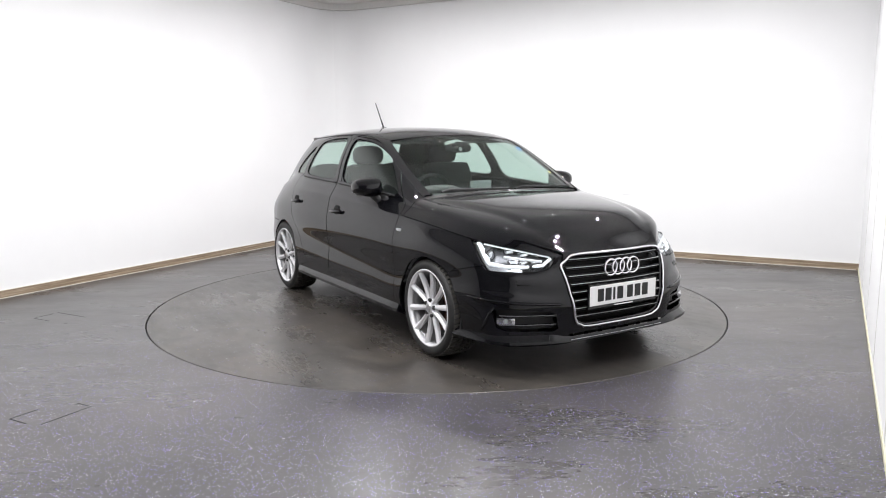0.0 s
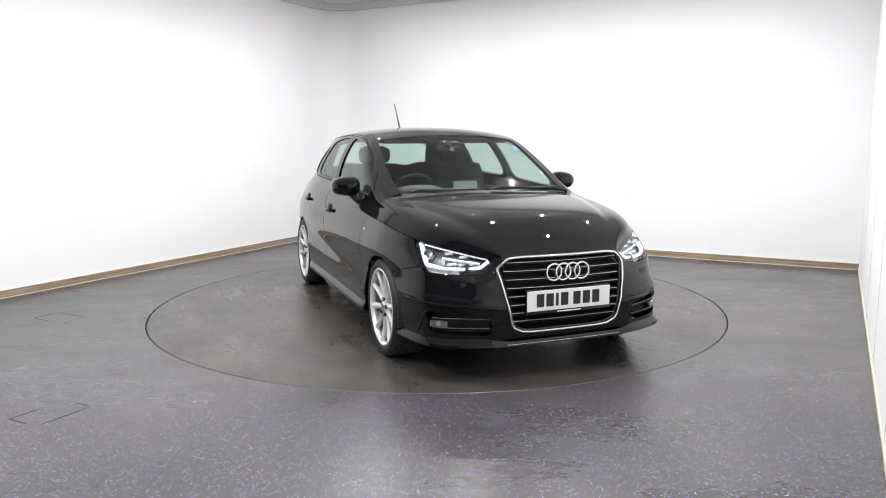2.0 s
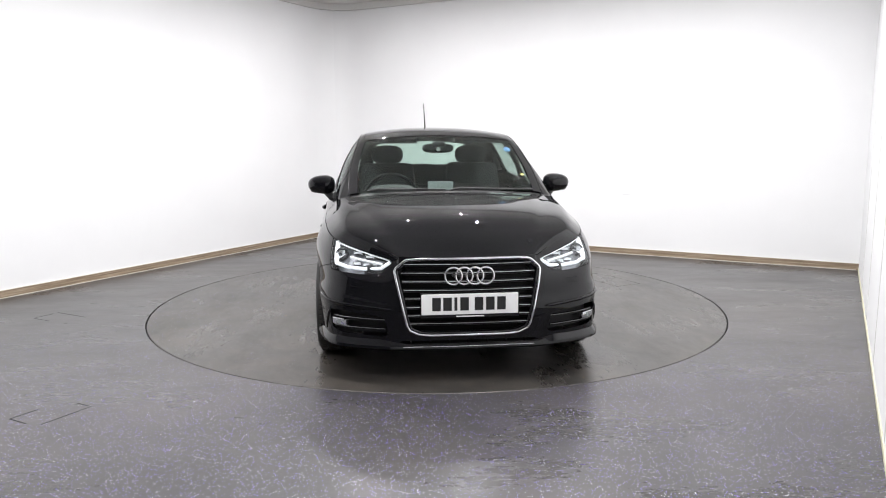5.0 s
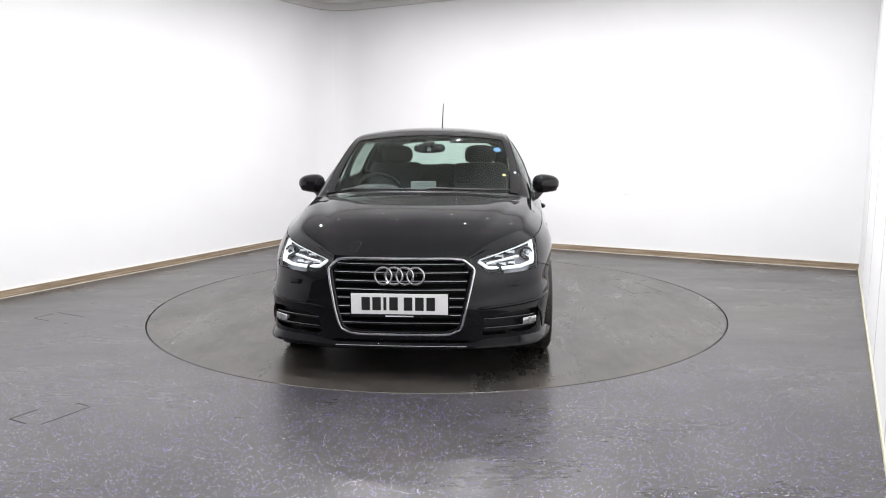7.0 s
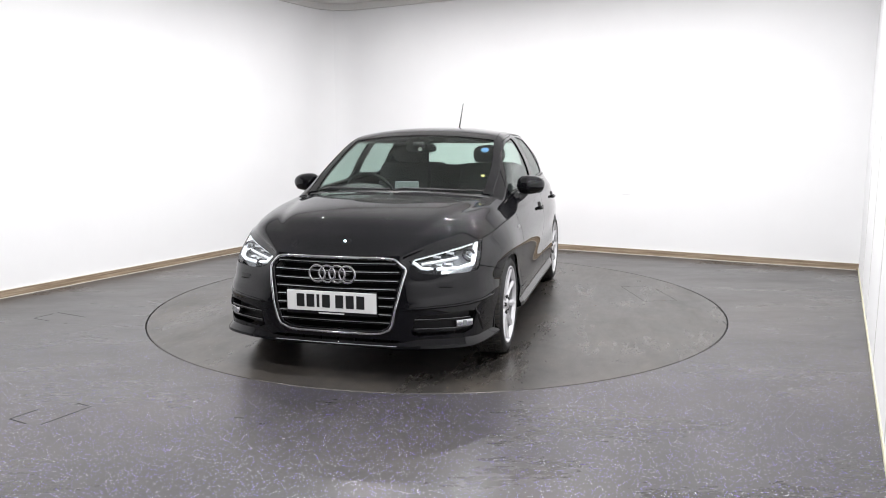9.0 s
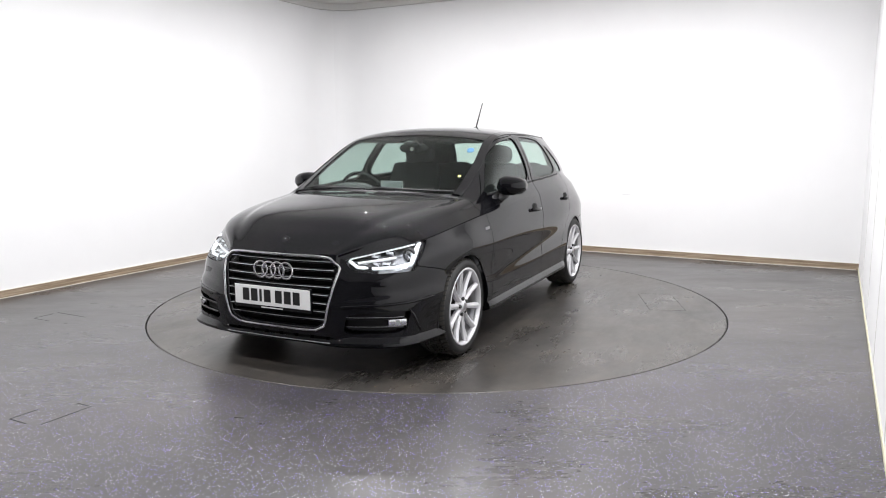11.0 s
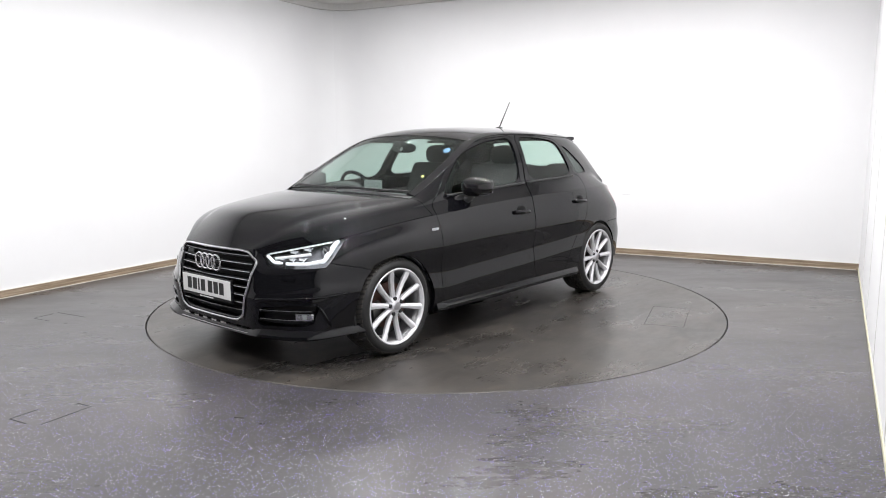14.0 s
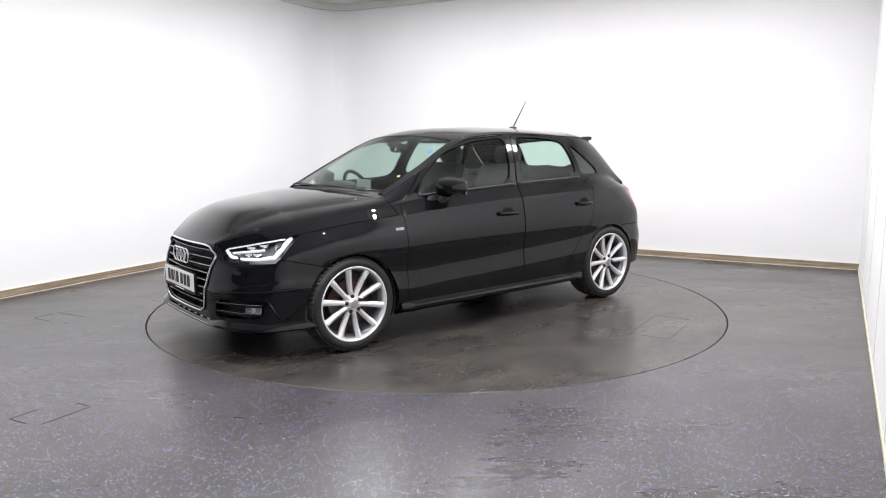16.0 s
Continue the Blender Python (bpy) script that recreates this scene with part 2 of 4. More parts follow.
def wall_run(name, pts, z0, z1, thick, mat, label):
    """A wall along points given in room axes, thickened outwards to the left of the run."""
    n = len(pts)
    P = [Vector((x, y, 0)) for x, y in pts]
    out = []
    for i, p in enumerate(P):
        a, b = P[max(i - 1, 0)], P[min(i + 1, n - 1)]
        d = (b - a).normalized()
        out.append(p + thick * Vector((-d.y, d.x, 0)))
    verts = [ROOM @ Vector((q.x, q.y, z)) for q, z in [(p, z0) for p in P] + [(p, z1) for p in P] + [(p, z0) for p in out] + [(p, z1) for p in out]]
    faces = []
    for i in range(n - 1):
        j = i + 1
        faces += [(i, j, n + j, n + i), (2 * n + j, 2 * n + i, 3 * n + i, 3 * n + j), (n + i, n + j, 3 * n + j, 3 * n + i), (j, i, 2 * n + i, 2 * n + j)]
    faces += [(0, n, 3 * n, 2 * n), (n - 1, 3 * n - 1, 4 * n - 1, 2 * n - 1)]
    ob = mesh_from(name, verts, faces, mat)
    for poly in ob.data.polygons:
        poly.use_smooth = False
    tagged(ob, label, "wall" if "wall" in name else "trim", kind="structure")
    return ob


CORNER = 0.45


def corner_arc(r, n=10):
    """The rounded vertical corner between the left and back walls, left wall first."""
    return [(X0 + r - r * math.cos(radians(90 * k / n)), Y1 - r + r * math.sin(radians(90 * k / n))) for k in range(n + 1)]


def walls():
    run = [(X0, Y0)] + corner_arc(CORNER) + [(X1, Y1)]
    half = len(run) // 2
    w = wall_run("wall_back", run[half:], -0.05, WALL_TOP, 0.15, M_WALL, "smooth white painted studio back wall")
    w2 = wall_run("wall_left", run[:half + 1], -0.05, WALL_TOP, 0.15, M_WALL, "smooth white painted studio side wall")
    for ob in (w, w2):
        ob.data.shade_smooth()
        ob.data.set_sharp_from_angle(angle=radians(30))
    wall_run("wall_right", [(X1, Y1 + 0.15), (X1, Y0)], -0.05, CEIL + 0.05, 0.15, M_WALL, "white panelled wall beside the camera")
    # unseen closing wall, darkened to keep reflections in the car's nose dark
    wall_run("wall_front", [(X1 + 0.15, Y0), (X0 - 0.15, Y0)], -0.05, CEIL + 0.05, 0.15, M_DARKWALL, "unseen closing wall behind the camera, dark to deepen car reflections")
    # coving between wall top and ceiling
    ring = [(X0 + 0.001, Y0)] + [(x, y) for x, y in corner_arc(CORNER)] + [(X1, Y1)]
    wall_run("coving_trim", ring, WALL_TOP + 0.006, CEIL - 0.002, 0.1, M_CEIL, "off-white coving strip along the ceiling")
    ceil = part("ceiling", box(X0 - 0.2, X1 + 0.2, Y0 - 0.2, Y1 + 0.2, CEIL, CEIL + 0.1, 0, None, ROOM), M_CEIL)
    tagged(ceil, "off-white painted studio ceiling", "ceiling", kind="structure")
    # skirting boards
    b = 0.016
    run = [(X0 + b, Y0)] + [(X0 + CORNER - (CORNER - b) * math.cos(radians(9 * k)), Y1 - CORNER + (CORNER - b) * math.sin(radians(9 * k))) for k in range(11)] + [(X1, Y1 - b)]
    wall_run("baseboard_back", run[6:], 0.0, 0.064, b - 0.002, M_WOOD, "scuffed bare wood skirting board")
    wall_run("baseboard_left", run[:7], 0.0, 0.064, b - 0.002, M_WOOD, "scuffed bare wood skirting board")
    c = b + 0.007
    bead = [(X0 + c, Y0)] + [(X0 + CORNER - (CORNER - c) * math.cos(radians(9 * k)), Y1 - CORNER + (CORNER - c) * math.sin(radians(9 * k))) for k in range(11)] + [(X1 - 0.02, Y1 - c)]
    wall_run("floor_bead_trim", bead, 0.0, 0.006, 0.006, M_BEAD, "cream sealant bead along the foot of the skirting")
    wall_run("skirting_cap_trim", run, 0.0643, 0.0680, b - 0.001, M_BEAD, "chipped cream paint along the skirting top")
    wall_run("baseboard_right", [(X1 - 0.007, Y1 - 0.03), (X1 - 0.007, Y0)], 0.0, 0.03, 0.006, M_TRIM, "pale yellowed floor edge trim")


floor()
TABLE = turntable()
walls()


# ---- the car: x forward, y to its left, z up, origin on the ground midway between the axles
CAR = new("car")
tagged(CAR, "gloss black five-door hatchback with silver alloy wheels", "car")
AXLE, WHEEL_R = 1.2345, 0.302

# feature lines, nose to tail: (x, y, z) at the same eleven stations
CENTRE = [(1.965, 0, 0.692), (1.83, 0, 0.808), (1.66, 0, 0.888), (1.32, 0, 0.936), (0.985, 0, 0.968), (0.62, 0, 1.175), (0.20, 0, 1.362), (-0.25, 0, 1.412), (-0.9, 0, 1.40), (-1.52, 0, 1.335), (-1.78, 0, 0.96)]
RAIL = [(1.935, 0.33, 0.694), (1.755, 0.445, 0.802), (1.57, 0.51, 0.867), (1.25, 0.60, 0.908), (0.90, 0.665, 0.938), (0.54, 0.655, 1.125), (0.15, 0.595, 1.315), (-0.25, 0.57, 1.362), (-0.9, 0.555, 1.345), (-1.33, 0.525, 1.285), (-1.62, 0.60, 0.96)]
BELT = [(1.915, 0.375, 0.678), (1.71, 0.60, 0.770), (1.51, 0.69, 0.822), (1.20, 0.735, 0.864), (0.87, 0.748, 0.895), (0.5, 0.758, 0.95), (0.17, 0.765, 0.972), (-0.25, 0.768, 0.99), (-0.9, 0.757, 1.01), (-1.30, 0.698, 1.015), (-1.64, 0.635, 0.93)]
SHOULDER = [(1.90, 0.405, 0.662), (1.68, 0.655, 0.725), (1.50, 0.757, 0.762), (1.20, 0.802, 0.803), (0.85, 0.815, 0.832), (0.5, 0.828, 0.855), (0.17, 0.835, 0.87), (-0.25, 0.838, 0.885), (-0.9, 0.83, 0.90), (-1.42, 0.758, 0.91), (-1.67, 0.68, 0.89)]
# lower body: the same stations with two more across the nose and two across the tail
WAIST = [(2.0, 0, 0.56), (1.985, 0.21, 0.56), (1.945, 0.43, 0.555), (1.79, 0.675, 0.60), (1.60, 0.785, 0.640), (1.25, 0.855, 0.680), (0.85, 0.868, 0.672), (0.5, 0.872, 0.680), (0.17, 0.873, 0.685), (-0.25, 0.873, 0.690), (-0.9, 0.868, 0.702), (-1.5, 0.815, 0.73), (-1.73, 0.72, 0.72), (-1.85, 0.4, 0.73), (-1.88, 0, 0.73)]
CREASE = [(2.01, 0, 0.40), (2.0, 0.21, 0.40), (1.975, 0.45, 0.40), (1.83, 0.71, 0.42), (1.63, 0.81, 0.432), (1.25, 0.861, 0.40), (0.85, 0.864, 0.335), (0.5, 0.864, 0.347), (0.17, 0.864, 0.36), (-0.25, 0.864, 0.38), (-0.9, 0.862, 0.42), (-1.5, 0.835, 0.46), (-1.79, 0.72, 0.46), (-1.90, 0.4, 0.46), (-1.92, 0, 0.46)]
SILL = [(1.99, 0, 0.225), (1.985, 0.21, 0.222), (1.965, 0.43, 0.215), (1.85, 0.70, 0.215), (1.65, 0.79, 0.218), (1.25, 0.842, 0.22), (0.85, 0.845, 0.22), (0.5, 0.845, 0.22), (0.17, 0.845, 0.22), (-0.25, 0.845, 0.225), (-0.9, 0.845, 0.23), (-1.5, 0.82, 0.26), (-1.79, 0.70, 0.25), (-1.88, 0.4, 0.26), (-1.89, 0, 0.26)]

HOLLOW = [0, 0, 0, 0, 0.1, 0.6, 1, 1, 1, 1, 0.9, 0.2, 0, 0, 0]


def spline(points, n, corner=None):
    """A Catmull-Rom curve through points, n steps a span, with a sharp bend at the corner point."""
    if corner:
        return np.vstack([spline(points[:corner + 1], n)[:-1], spline(points[corner:], n)])
    P = np.array(points, float)
    P = np.vstack([2 * P[0] - P[1], P, 2 * P[-1] - P[-2]])
    out = []
    for i in range(1, len(P) - 2):
        for k in range(n):
            t = k / n
            out.append(0.5 * (2 * P[i] + (P[i + 1] - P[i - 1]) * t + (2 * P[i - 1] - 5 * P[i] + 4 * P[i + 1] - P[i + 2]) * t * t + (3 * P[i] - P[i - 1] - 3 * P[i + 1] + P[i + 2]) * t ** 3))
    out.append(P[-2])
    return np.array(out)


NU = 22


def smooth_rows(G, passes, axis, keep_ends=True):
    for _ in range(passes):
        A = np.moveaxis(G, axis, 0)
        A[1:-1] = 0.5 * A[1:-1] + 0.25 * (A[:-2] + A[2:])
    return G


def upper_grid():
    # the base of the windscreen is a crisp valley
    c, h = spline(CENTRE, NU, 4), spline(RAIL, NU, 4)
    b, s = spline(BELT, NU), spline(SHOULDER, NU)
    cols, vs = [], []
    for k in range(25):
        q = k / 24
        y = h[:, 1] * q
        w = q ** 2.3
        cols.append(np.stack([c[:, 0] + (h[:, 0] - c[:, 0]) * q ** 2, y, c[:, 2] + (h[:, 2] - c[:, 2]) * w], -1))
        vs.append(q)
    for k in range(1, 17):
        q = k / 16
        p = h + (b - h) * q
        bulge = 0.022 * 4 * q * (1 - q)
        p = p + np.stack([0 * q * b[:, 0], 0 * b[:, 0] + bulge, 0 * b[:, 0] + bulge * 0.3], -1)
        cols.append(p)
        vs.append(1 + q)
    for k in range(1, 11):
        q = k / 10
        cols.append(b + (s - b) * q)
        vs.append(2 + q)
    G = np.stack(cols, 1)
    G = smooth_rows(G, 2, 1)
    # raised middle of the hood, dropping to its flanks over a narrow crease
    u = np.linspace(0, len(CENTRE) - 1, len(c))[:, None]
    v = np.array(vs)[None]
    fade = np.clip((u - 0.9) / 0.8, 0, 1) * np.clip((4.0 - u) / 0.5, 0, 1)
    drop = np.clip((1.0 - v) / 0.16, 0, 1)
    G[:, :, 2] += 0.011 * fade * (drop * drop * (3 - 2 * drop) - 0.5) * np.clip((1.6 - v) / 0.6, 0, 1)
    U = np.repeat(np.linspace(0, len(CENTRE) - 1, len(c))[:, None], G.shape[1], 1)
    V = np.repeat(np.array(vs)[None], G.shape[0], 0)
    return G, U, V


def lower_grid(G):
    # top edge: across the nose, along the shoulder, across the tail
    def resample(P, n):
        d = np.concatenate([[0], np.cumsum(np.linalg.norm(np.diff(P, axis=0), axis=1))])
        t = np.linspace(0, d[-1], n)
        return np.stack([np.interp(t, d, P[:, k]) for k in range(3)], -1)
    nose = resample(G[0], 2 * NU + 1)
    tail = resample(G[-1][::-1], 2 * NU + 1)
    top = np.vstack([nose[:-1], G[:, -1], tail[1:]])
    w, c, s = (spline(k, NU) for k in (WAIST, CREASE, SILL))
    under = s.copy()
    under[:, 1] *= 0.93
    under[:, 0] *= 0.98
    under[:, 2] -= 0.045
    cols, vs = [], []
    # hollow of the doors between waist and lower crease
    depth = spline([(k, 0, 0) for k in HOLLOW], NU)[:, :1]
    scoop = c + 0.42 * (w - c)
    scoop[:, 1:2] -= 0.012 * depth
    rows = np.stack([top, w, scoop, c, s, under], 0)
    n = 14
    for i in range(5):
        a, b = rows[i], rows[i + 1]
        pa, pb = rows[max(i - 1, 0)], rows[min(i + 2, 5)]
        for k in range(n):
            t = k / n
            m0, m1 = (b - pa) * 0.5, (pb - a) * 0.5
            if i == 0:
                m0 = (b - a) * 0.8
            if i == 3:
                m1 = (b - a) * 0.8
            if i == 4:
                m0 = (b - a)
            h = (2 * t ** 3 - 3 * t * t + 1) * a + (t ** 3 - 2 * t * t + t) * m0 + (-2 * t ** 3 + 3 * t * t) * b + (t ** 3 - t * t) * m1
            cols.append(h)
            vs.append(3 + i + t)
    cols.append(under)
    vs.append(8)
    L = np.stack(cols, 1)
    U = np.repeat((np.linspace(0, len(WAIST) - 1, len(top)) - 2)[:, None], L.shape[1], 1)
    V = np.repeat(np.array(vs)[None], L.shape[0], 0)
    return L, U, V


def tri_sheet(G, U, V, flip):
    """A grid as triangles with position, normal and grid place for each corner."""
    du, dv = np.gradient(G, axis=0), np.gradient(G, axis=1)
    N = np.cross(du, dv)
    N /= np.linalg.norm(N, axis=-1, keepdims=True) + 1e-12
    if flip:
        N = -N
    a, b = G.shape[:2]
    A = np.concatenate([G, N, U[..., None], V[..., None]], -1).reshape(-1, 8)
    i = np.arange(a * b).reshape(a, b)
    q = np.stack([i[:-1, :-1], i[1:, :-1], i[1:, 1:], i[:-1, 1:]], -1).reshape(-1, 4)
    T = np.vstack([q[:, [0, 1, 2]], q[:, [0, 2, 3]]])
    return A, (T[:, ::-1] if flip else T)


def clip(sheet, f):
    """The part of a sheet where f (one value a vertex) is below zero, cut along the line where it is zero."""
    A, T = sheet
    if len(T) == 0:
        return sheet
    inside = f < 0
    cnt = inside[T].sum(1)
    keep = [T[cnt == 3]]
    extra, index = [], {}

    def cut(i, j):
        key = (i, j) if i < j else (j, i)
        if key not in index:
            i, j = key
            t = f[i] / (f[i] - f[j])
            index[key] = len(A) + len(extra)
            extra.append(A[i] + (A[j] - A[i]) * t)
        return index[key]

    more = []
    for tri in T[(cnt == 1) | (cnt == 2)]:
        k = [bool(inside[v]) for v in tri]
        if sum(k) == 1:
            r = k.index(True)
            a, b, c = tri[r], tri[(r + 1) % 3], tri[(r + 2) % 3]
            more.append((a, cut(a, b), cut(a, c)))
        else:
            r = k.index(False)
            a, b, c = tri[r], tri[(r + 1) % 3], tri[(r + 2) % 3]
            ab, ac = cut(a, b), cut(a, c)
            more += [(ab, b, c), (ab, c, ac)]
    if more:
        keep.append(np.array(more))
    T2 = np.vstack(keep)
    A2 = np.vstack([A] + ([np.array(extra)] if extra else []))
    used, inv = np.unique(T2, return_inverse=True)
    return A2[used], inv.reshape(-1, 3)


def poly_sd(a, b, poly):
    """Signed distance of points (a, b) from a closed outline, below zero inside."""
    P = np.array(poly, float)
    d = np.full(len(a), 1e9)
    s = np.zeros(len(a), bool)
    for (x0, y0), (x1, y1) in zip(P, np.roll(P, -1, 0)):
        ex, ey = x1 - x0, y1 - y0
        t = np.clip(((a - x0) * ex + (b - y0) * ey) / (ex * ex + ey * ey), 0, 1)
        d = np.minimum(d, np.hypot(a - x0 - t * ex, b - y0 - t * ey))
        if y0 != y1:
            s ^= ((y0 > b) != (y1 > b)) & (a < (x1 - x0) * (b - y0) / (y1 - y0) + x0)
    return np.where(s, -d, d)


def soften(poly, cut=0.22, times=2):
    """An outline with its corners cut and cut again."""
    for _ in range(times):
        out = []
        for p, q in zip(poly, poly[1:] + poly[:1]):
            out += [(p[0] + (q[0] - p[0]) * cut, p[1] + (q[1] - p[1]) * cut), (q[0] - (q[0] - p[0]) * cut, q[1] - (q[1] - p[1]) * cut)]
        poly = out
    return poly


def join(*sheets):
    A, T, n = [], [], 0
    for a, t in sheets:
        A.append(a)
        T.append(t + n)
        n += len(a)
    A, T = np.vstack(A), np.vstack(T)
    # weld shared edges
    _, first, inv = np.unique(np.round(A[:, :3], 5), axis=0, return_index=True, return_inverse=True)
    T = inv.reshape(-1)[T]
    N = np.zeros((len(first), 3))
    np.add.at(N, inv.reshape(-1), A[:, 3:6])
    A = A[first].copy()
    A[:, 3:6] = N / (np.linalg.norm(N, axis=1, keepdims=True) + 1e-12)
    good = (T[:, 0] != T[:, 1]) & (T[:, 1] != T[:, 2]) & (T[:, 0] != T[:, 2])
    return A, T[good]


def mirror(sheet):
    A, T = sheet
    A = A.copy()
    A[:, [1, 4]] *= -1
    return A, T[:, ::-1]


def panel(name, sheet, mat, parent=None, label="", thick=0.008, lift=0.0):
    """A sheet as a thick panel with turned-in edges and smooth outer normals."""
    A, T = sheet
    n = len(A)
    P, N = A[:, :3], A[:, 3:6]
    N = N / (np.linalg.norm(N, axis=1, keepdims=True) + 1e-12)
    outer = P + N * lift
    E = np.vstack([T[:, [0, 1]], T[:, [1, 2]], T[:, [2, 0]]])
    key = np.sort(E, 1)
    _, first, count = np.unique(key, axis=0, return_index=True, return_counts=True)
    rim = E[first[count == 1]]
    inner = outer - N * thick
    verts = np.vstack([outer, inner])
    d = np.cross(outer[rim[:, 1]] - outer[rim[:, 0]], N[rim[:, 0]])
    d /= np.linalg.norm(d, axis=1, keepdims=True) + 1e-12
    edge = np.stack([rim[:, 1], rim[:, 0], rim[:, 0] + n, rim[:, 1] + n], -1)
    faces = T.tolist() + (T[:, ::-1] + n).tolist() + edge.tolist()
    loops = np.vstack([N[T].reshape(-1, 3), -N[T[:, ::-1]].reshape(-1, 3), np.repeat(d, 4, 0)])
    me = bpy.data.meshes.new(name)
    me.from_pydata(verts.tolist(), [], faces)
    me.materials.append(mat)
    me.shade_smooth()
    me.normals_split_custom_set(loops.tolist())
    ob = new(name, me)
    ob.parent = parent or CAR
    if label:
        ob["label"] = label
    return ob


G, GU, GV = upper_grid()
L, LU, LV = lower_grid(G)
UPPER = tri_sheet(G, GU, GV, True)
LOWER = tri_sheet(L, LU, LV, True)
X, Y, Z, U, V = 0, 1, 2, 6, 7

GAP = 0.0022


def take(sheet, f):
    """Splits a sheet into the part where f < 0 and the rest, with a shut line between."""
    return clip(sheet, f(sheet[0]) + GAP), clip(sheet, -f(sheet[0]) + GAP)


def side_poly(poly, times=2):
    poly = soften(poly, 0.13, times) if times else poly
    return lambda A: poly_sd(A[:, X], A[:, Z], poly)


def front_poly(poly, times=2):
    poly = soften(poly, 0.12, times) if times else poly
    return lambda A: np.maximum(poly_sd(A[:, Y], A[:, Z], poly), 1.3 - A[:, X])


def both(f, g):
    return lambda A: np.maximum(f(A), g(A))


def twice(name, sheet, mat, label="", thick=0.008, lift=0.0):
    """One panel for both halves of the body."""
    return panel(name, join(sheet, mirror(sheet)), mat, None, label, thick, lift)


def pair(name, sheet, mat, label="", thick=0.008, lift=0.0):
    return [panel(name, sheet, mat, None, label, thick, lift), panel(name, mirror(sheet), mat, None, label, thick, lift)]


# outlines in side view (x, z)
GLASS_FRONT = [(0.715, 0.952), (0.55, 1.09), (0.39, 1.203), (0.25, 1.256), (0.08, 1.298), (-0.255, 1.328), (-0.165, 1.002), (0.25, 0.977)]
GLASS_REAR = [(-0.365, 1.329), (-0.63, 1.324), (-0.83, 1.302), (-0.895, 1.275), (-0.925, 1.03), (-0.285, 1.008)]
GLASS_QUARTER = [(-0.96, 1.285), (-1.245, 1.034), (-0.98, 1.03)]
DOOR_FRONT = [(0.83, 0.24), (0.835, 0.60), (0.835, 0.86), (0.80, 0.915), (0.735, 0.965), (0.585, 1.10), (0.41, 1.222), (0.26, 1.278), (0.08, 1.318), (-0.305, 1.347), (-0.225, 0.99), (-0.225, 0.262), (-0.1, 0.262), (0.80, 0.262)]
DOOR_REAR = [(-0.31, 1.347), (-0.63, 1.343), (-0.86, 1.318), (-0.93, 1.29), (-0.955, 1.03), (-1.05, 1.005), (-1.06, 0.95), (-1.012, 0.74), (-0.975, 0.66), (-0.88, 0.55), (-0.76, 0.42), (-0.70, 0.30), (-0.66, 0.262), (-0.23, 0.262), (-0.23, 0.99)]
ARCH_R = 0.325

up, low = UPPER, LOWER
hood, up = take(up, lambda A: np.maximum((A[:, U] - 3.955) * 0.33, (A[:, V] - 2.945) * 0.085))
cowl, up = take(up, lambda A: np.maximum(A[:, U] - 4.09, A[:, V] - 0.985))
screen, up = take(up, lambda A: np.maximum(np.maximum(4.09 - A[:, U], A[:, U] - 5.88), A[:, V] - 0.905))
back, up = take(up, lambda A: np.maximum(np.maximum(9.10 - A[:, U], A[:, U] - 9.78), A[:, V] - 0.84))
roof, up = take(up, lambda A: np.maximum(np.maximum(5.93 - A[:, U], A[:, U] - 9.05), A[:, V] - 0.93))

dfu, up = take(up, both(side_poly(DOOR_FRONT, 1), lambda A: 1.0 - A[:, V]))
dru, up = take(up, both(side_poly(DOOR_REAR, 1), lambda A: 1.0 - A[:, V]))
qg, up = take(up, both(side_poly(GLASS_QUARTER, 1), lambda A: 1.0 - A[:, V]))
gf, dfu = take(dfu, side_poly(GLASS_FRONT))
gr, dru = take(dru, side_poly(GLASS_REAR))

for sx in (1, -1):
    low = clip(low, -(np.hypot(low[0][:, X] - sx * AXLE, low[0][:, Z] - 0.295) - ARCH_R))
dfl, low = take(low, side_poly(DOOR_FRONT, 1))
drl, low = take(low, side_poly(DOOR_REAR, 1))
skirt, low = take(low, lambda A: np.maximum(np.abs(A[:, X] + 0.02) - 0.92, A[:, Z] - 0.262))

HEAD = [(0.402, 0.668), (0.50, 0.71), (0.655, 0.76), (0.80, 0.82), (0.83, 0.70), (0.80, 0.605), (0.70, 0.597), (0.56, 0.592), (0.465, 0.60)]
OUTER_EDGE = lambda A: 1.553 + (0.752 - A[:, Z]) * 1.05 - A[:, X]
GRILLE = [(-0.2, 0.684), (0.335, 0.683), (0.402, 0.622), (0.385, 0.54), (0.325, 0.272), (-0.2, 0.266)]
FOG = [(0.435, 0.262), (0.462, 0.372), (0.70, 0.392), (0.757, 0.385), (0.735, 0.275)]
LIP = [(-0.1, 0.238), (0.36, 0.238), (0.42, 0.212), (-0.1, 0.203)]
head, low = take(low, both(front_poly(HEAD, 1), OUTER_EDGE))
grille, low = take(low, front_poly(GRILLE, 2))
fog, low = take(low, front_poly(FOG, 1))
lip, low = take(low, front_poly(LIP, 0))
tail, low = take(low, side_poly([(-1.60, 0.89), (-1.62, 0.75), (-1.68, 0.72), (-2.0, 0.71), (-2.0, 0.93), (-1.63, 0.93)], 1))
bumper, low = take(low, side_poly([(1.40, 0.545), (1.50, 0.577), (1.685, 0.62), (1.70, 0.85), (2.3, 0.85), (2.3, -0.1), (1.40, -0.1)], 0))
bumper_rear, low = take(low, lambda A: np.maximum(A[:, X] + 1.40 - (0.6 - A[:, Z]) * 0.1, A[:, Z] - 0.60))
fender, quarter = take(low, lambda A: -A[:, X])

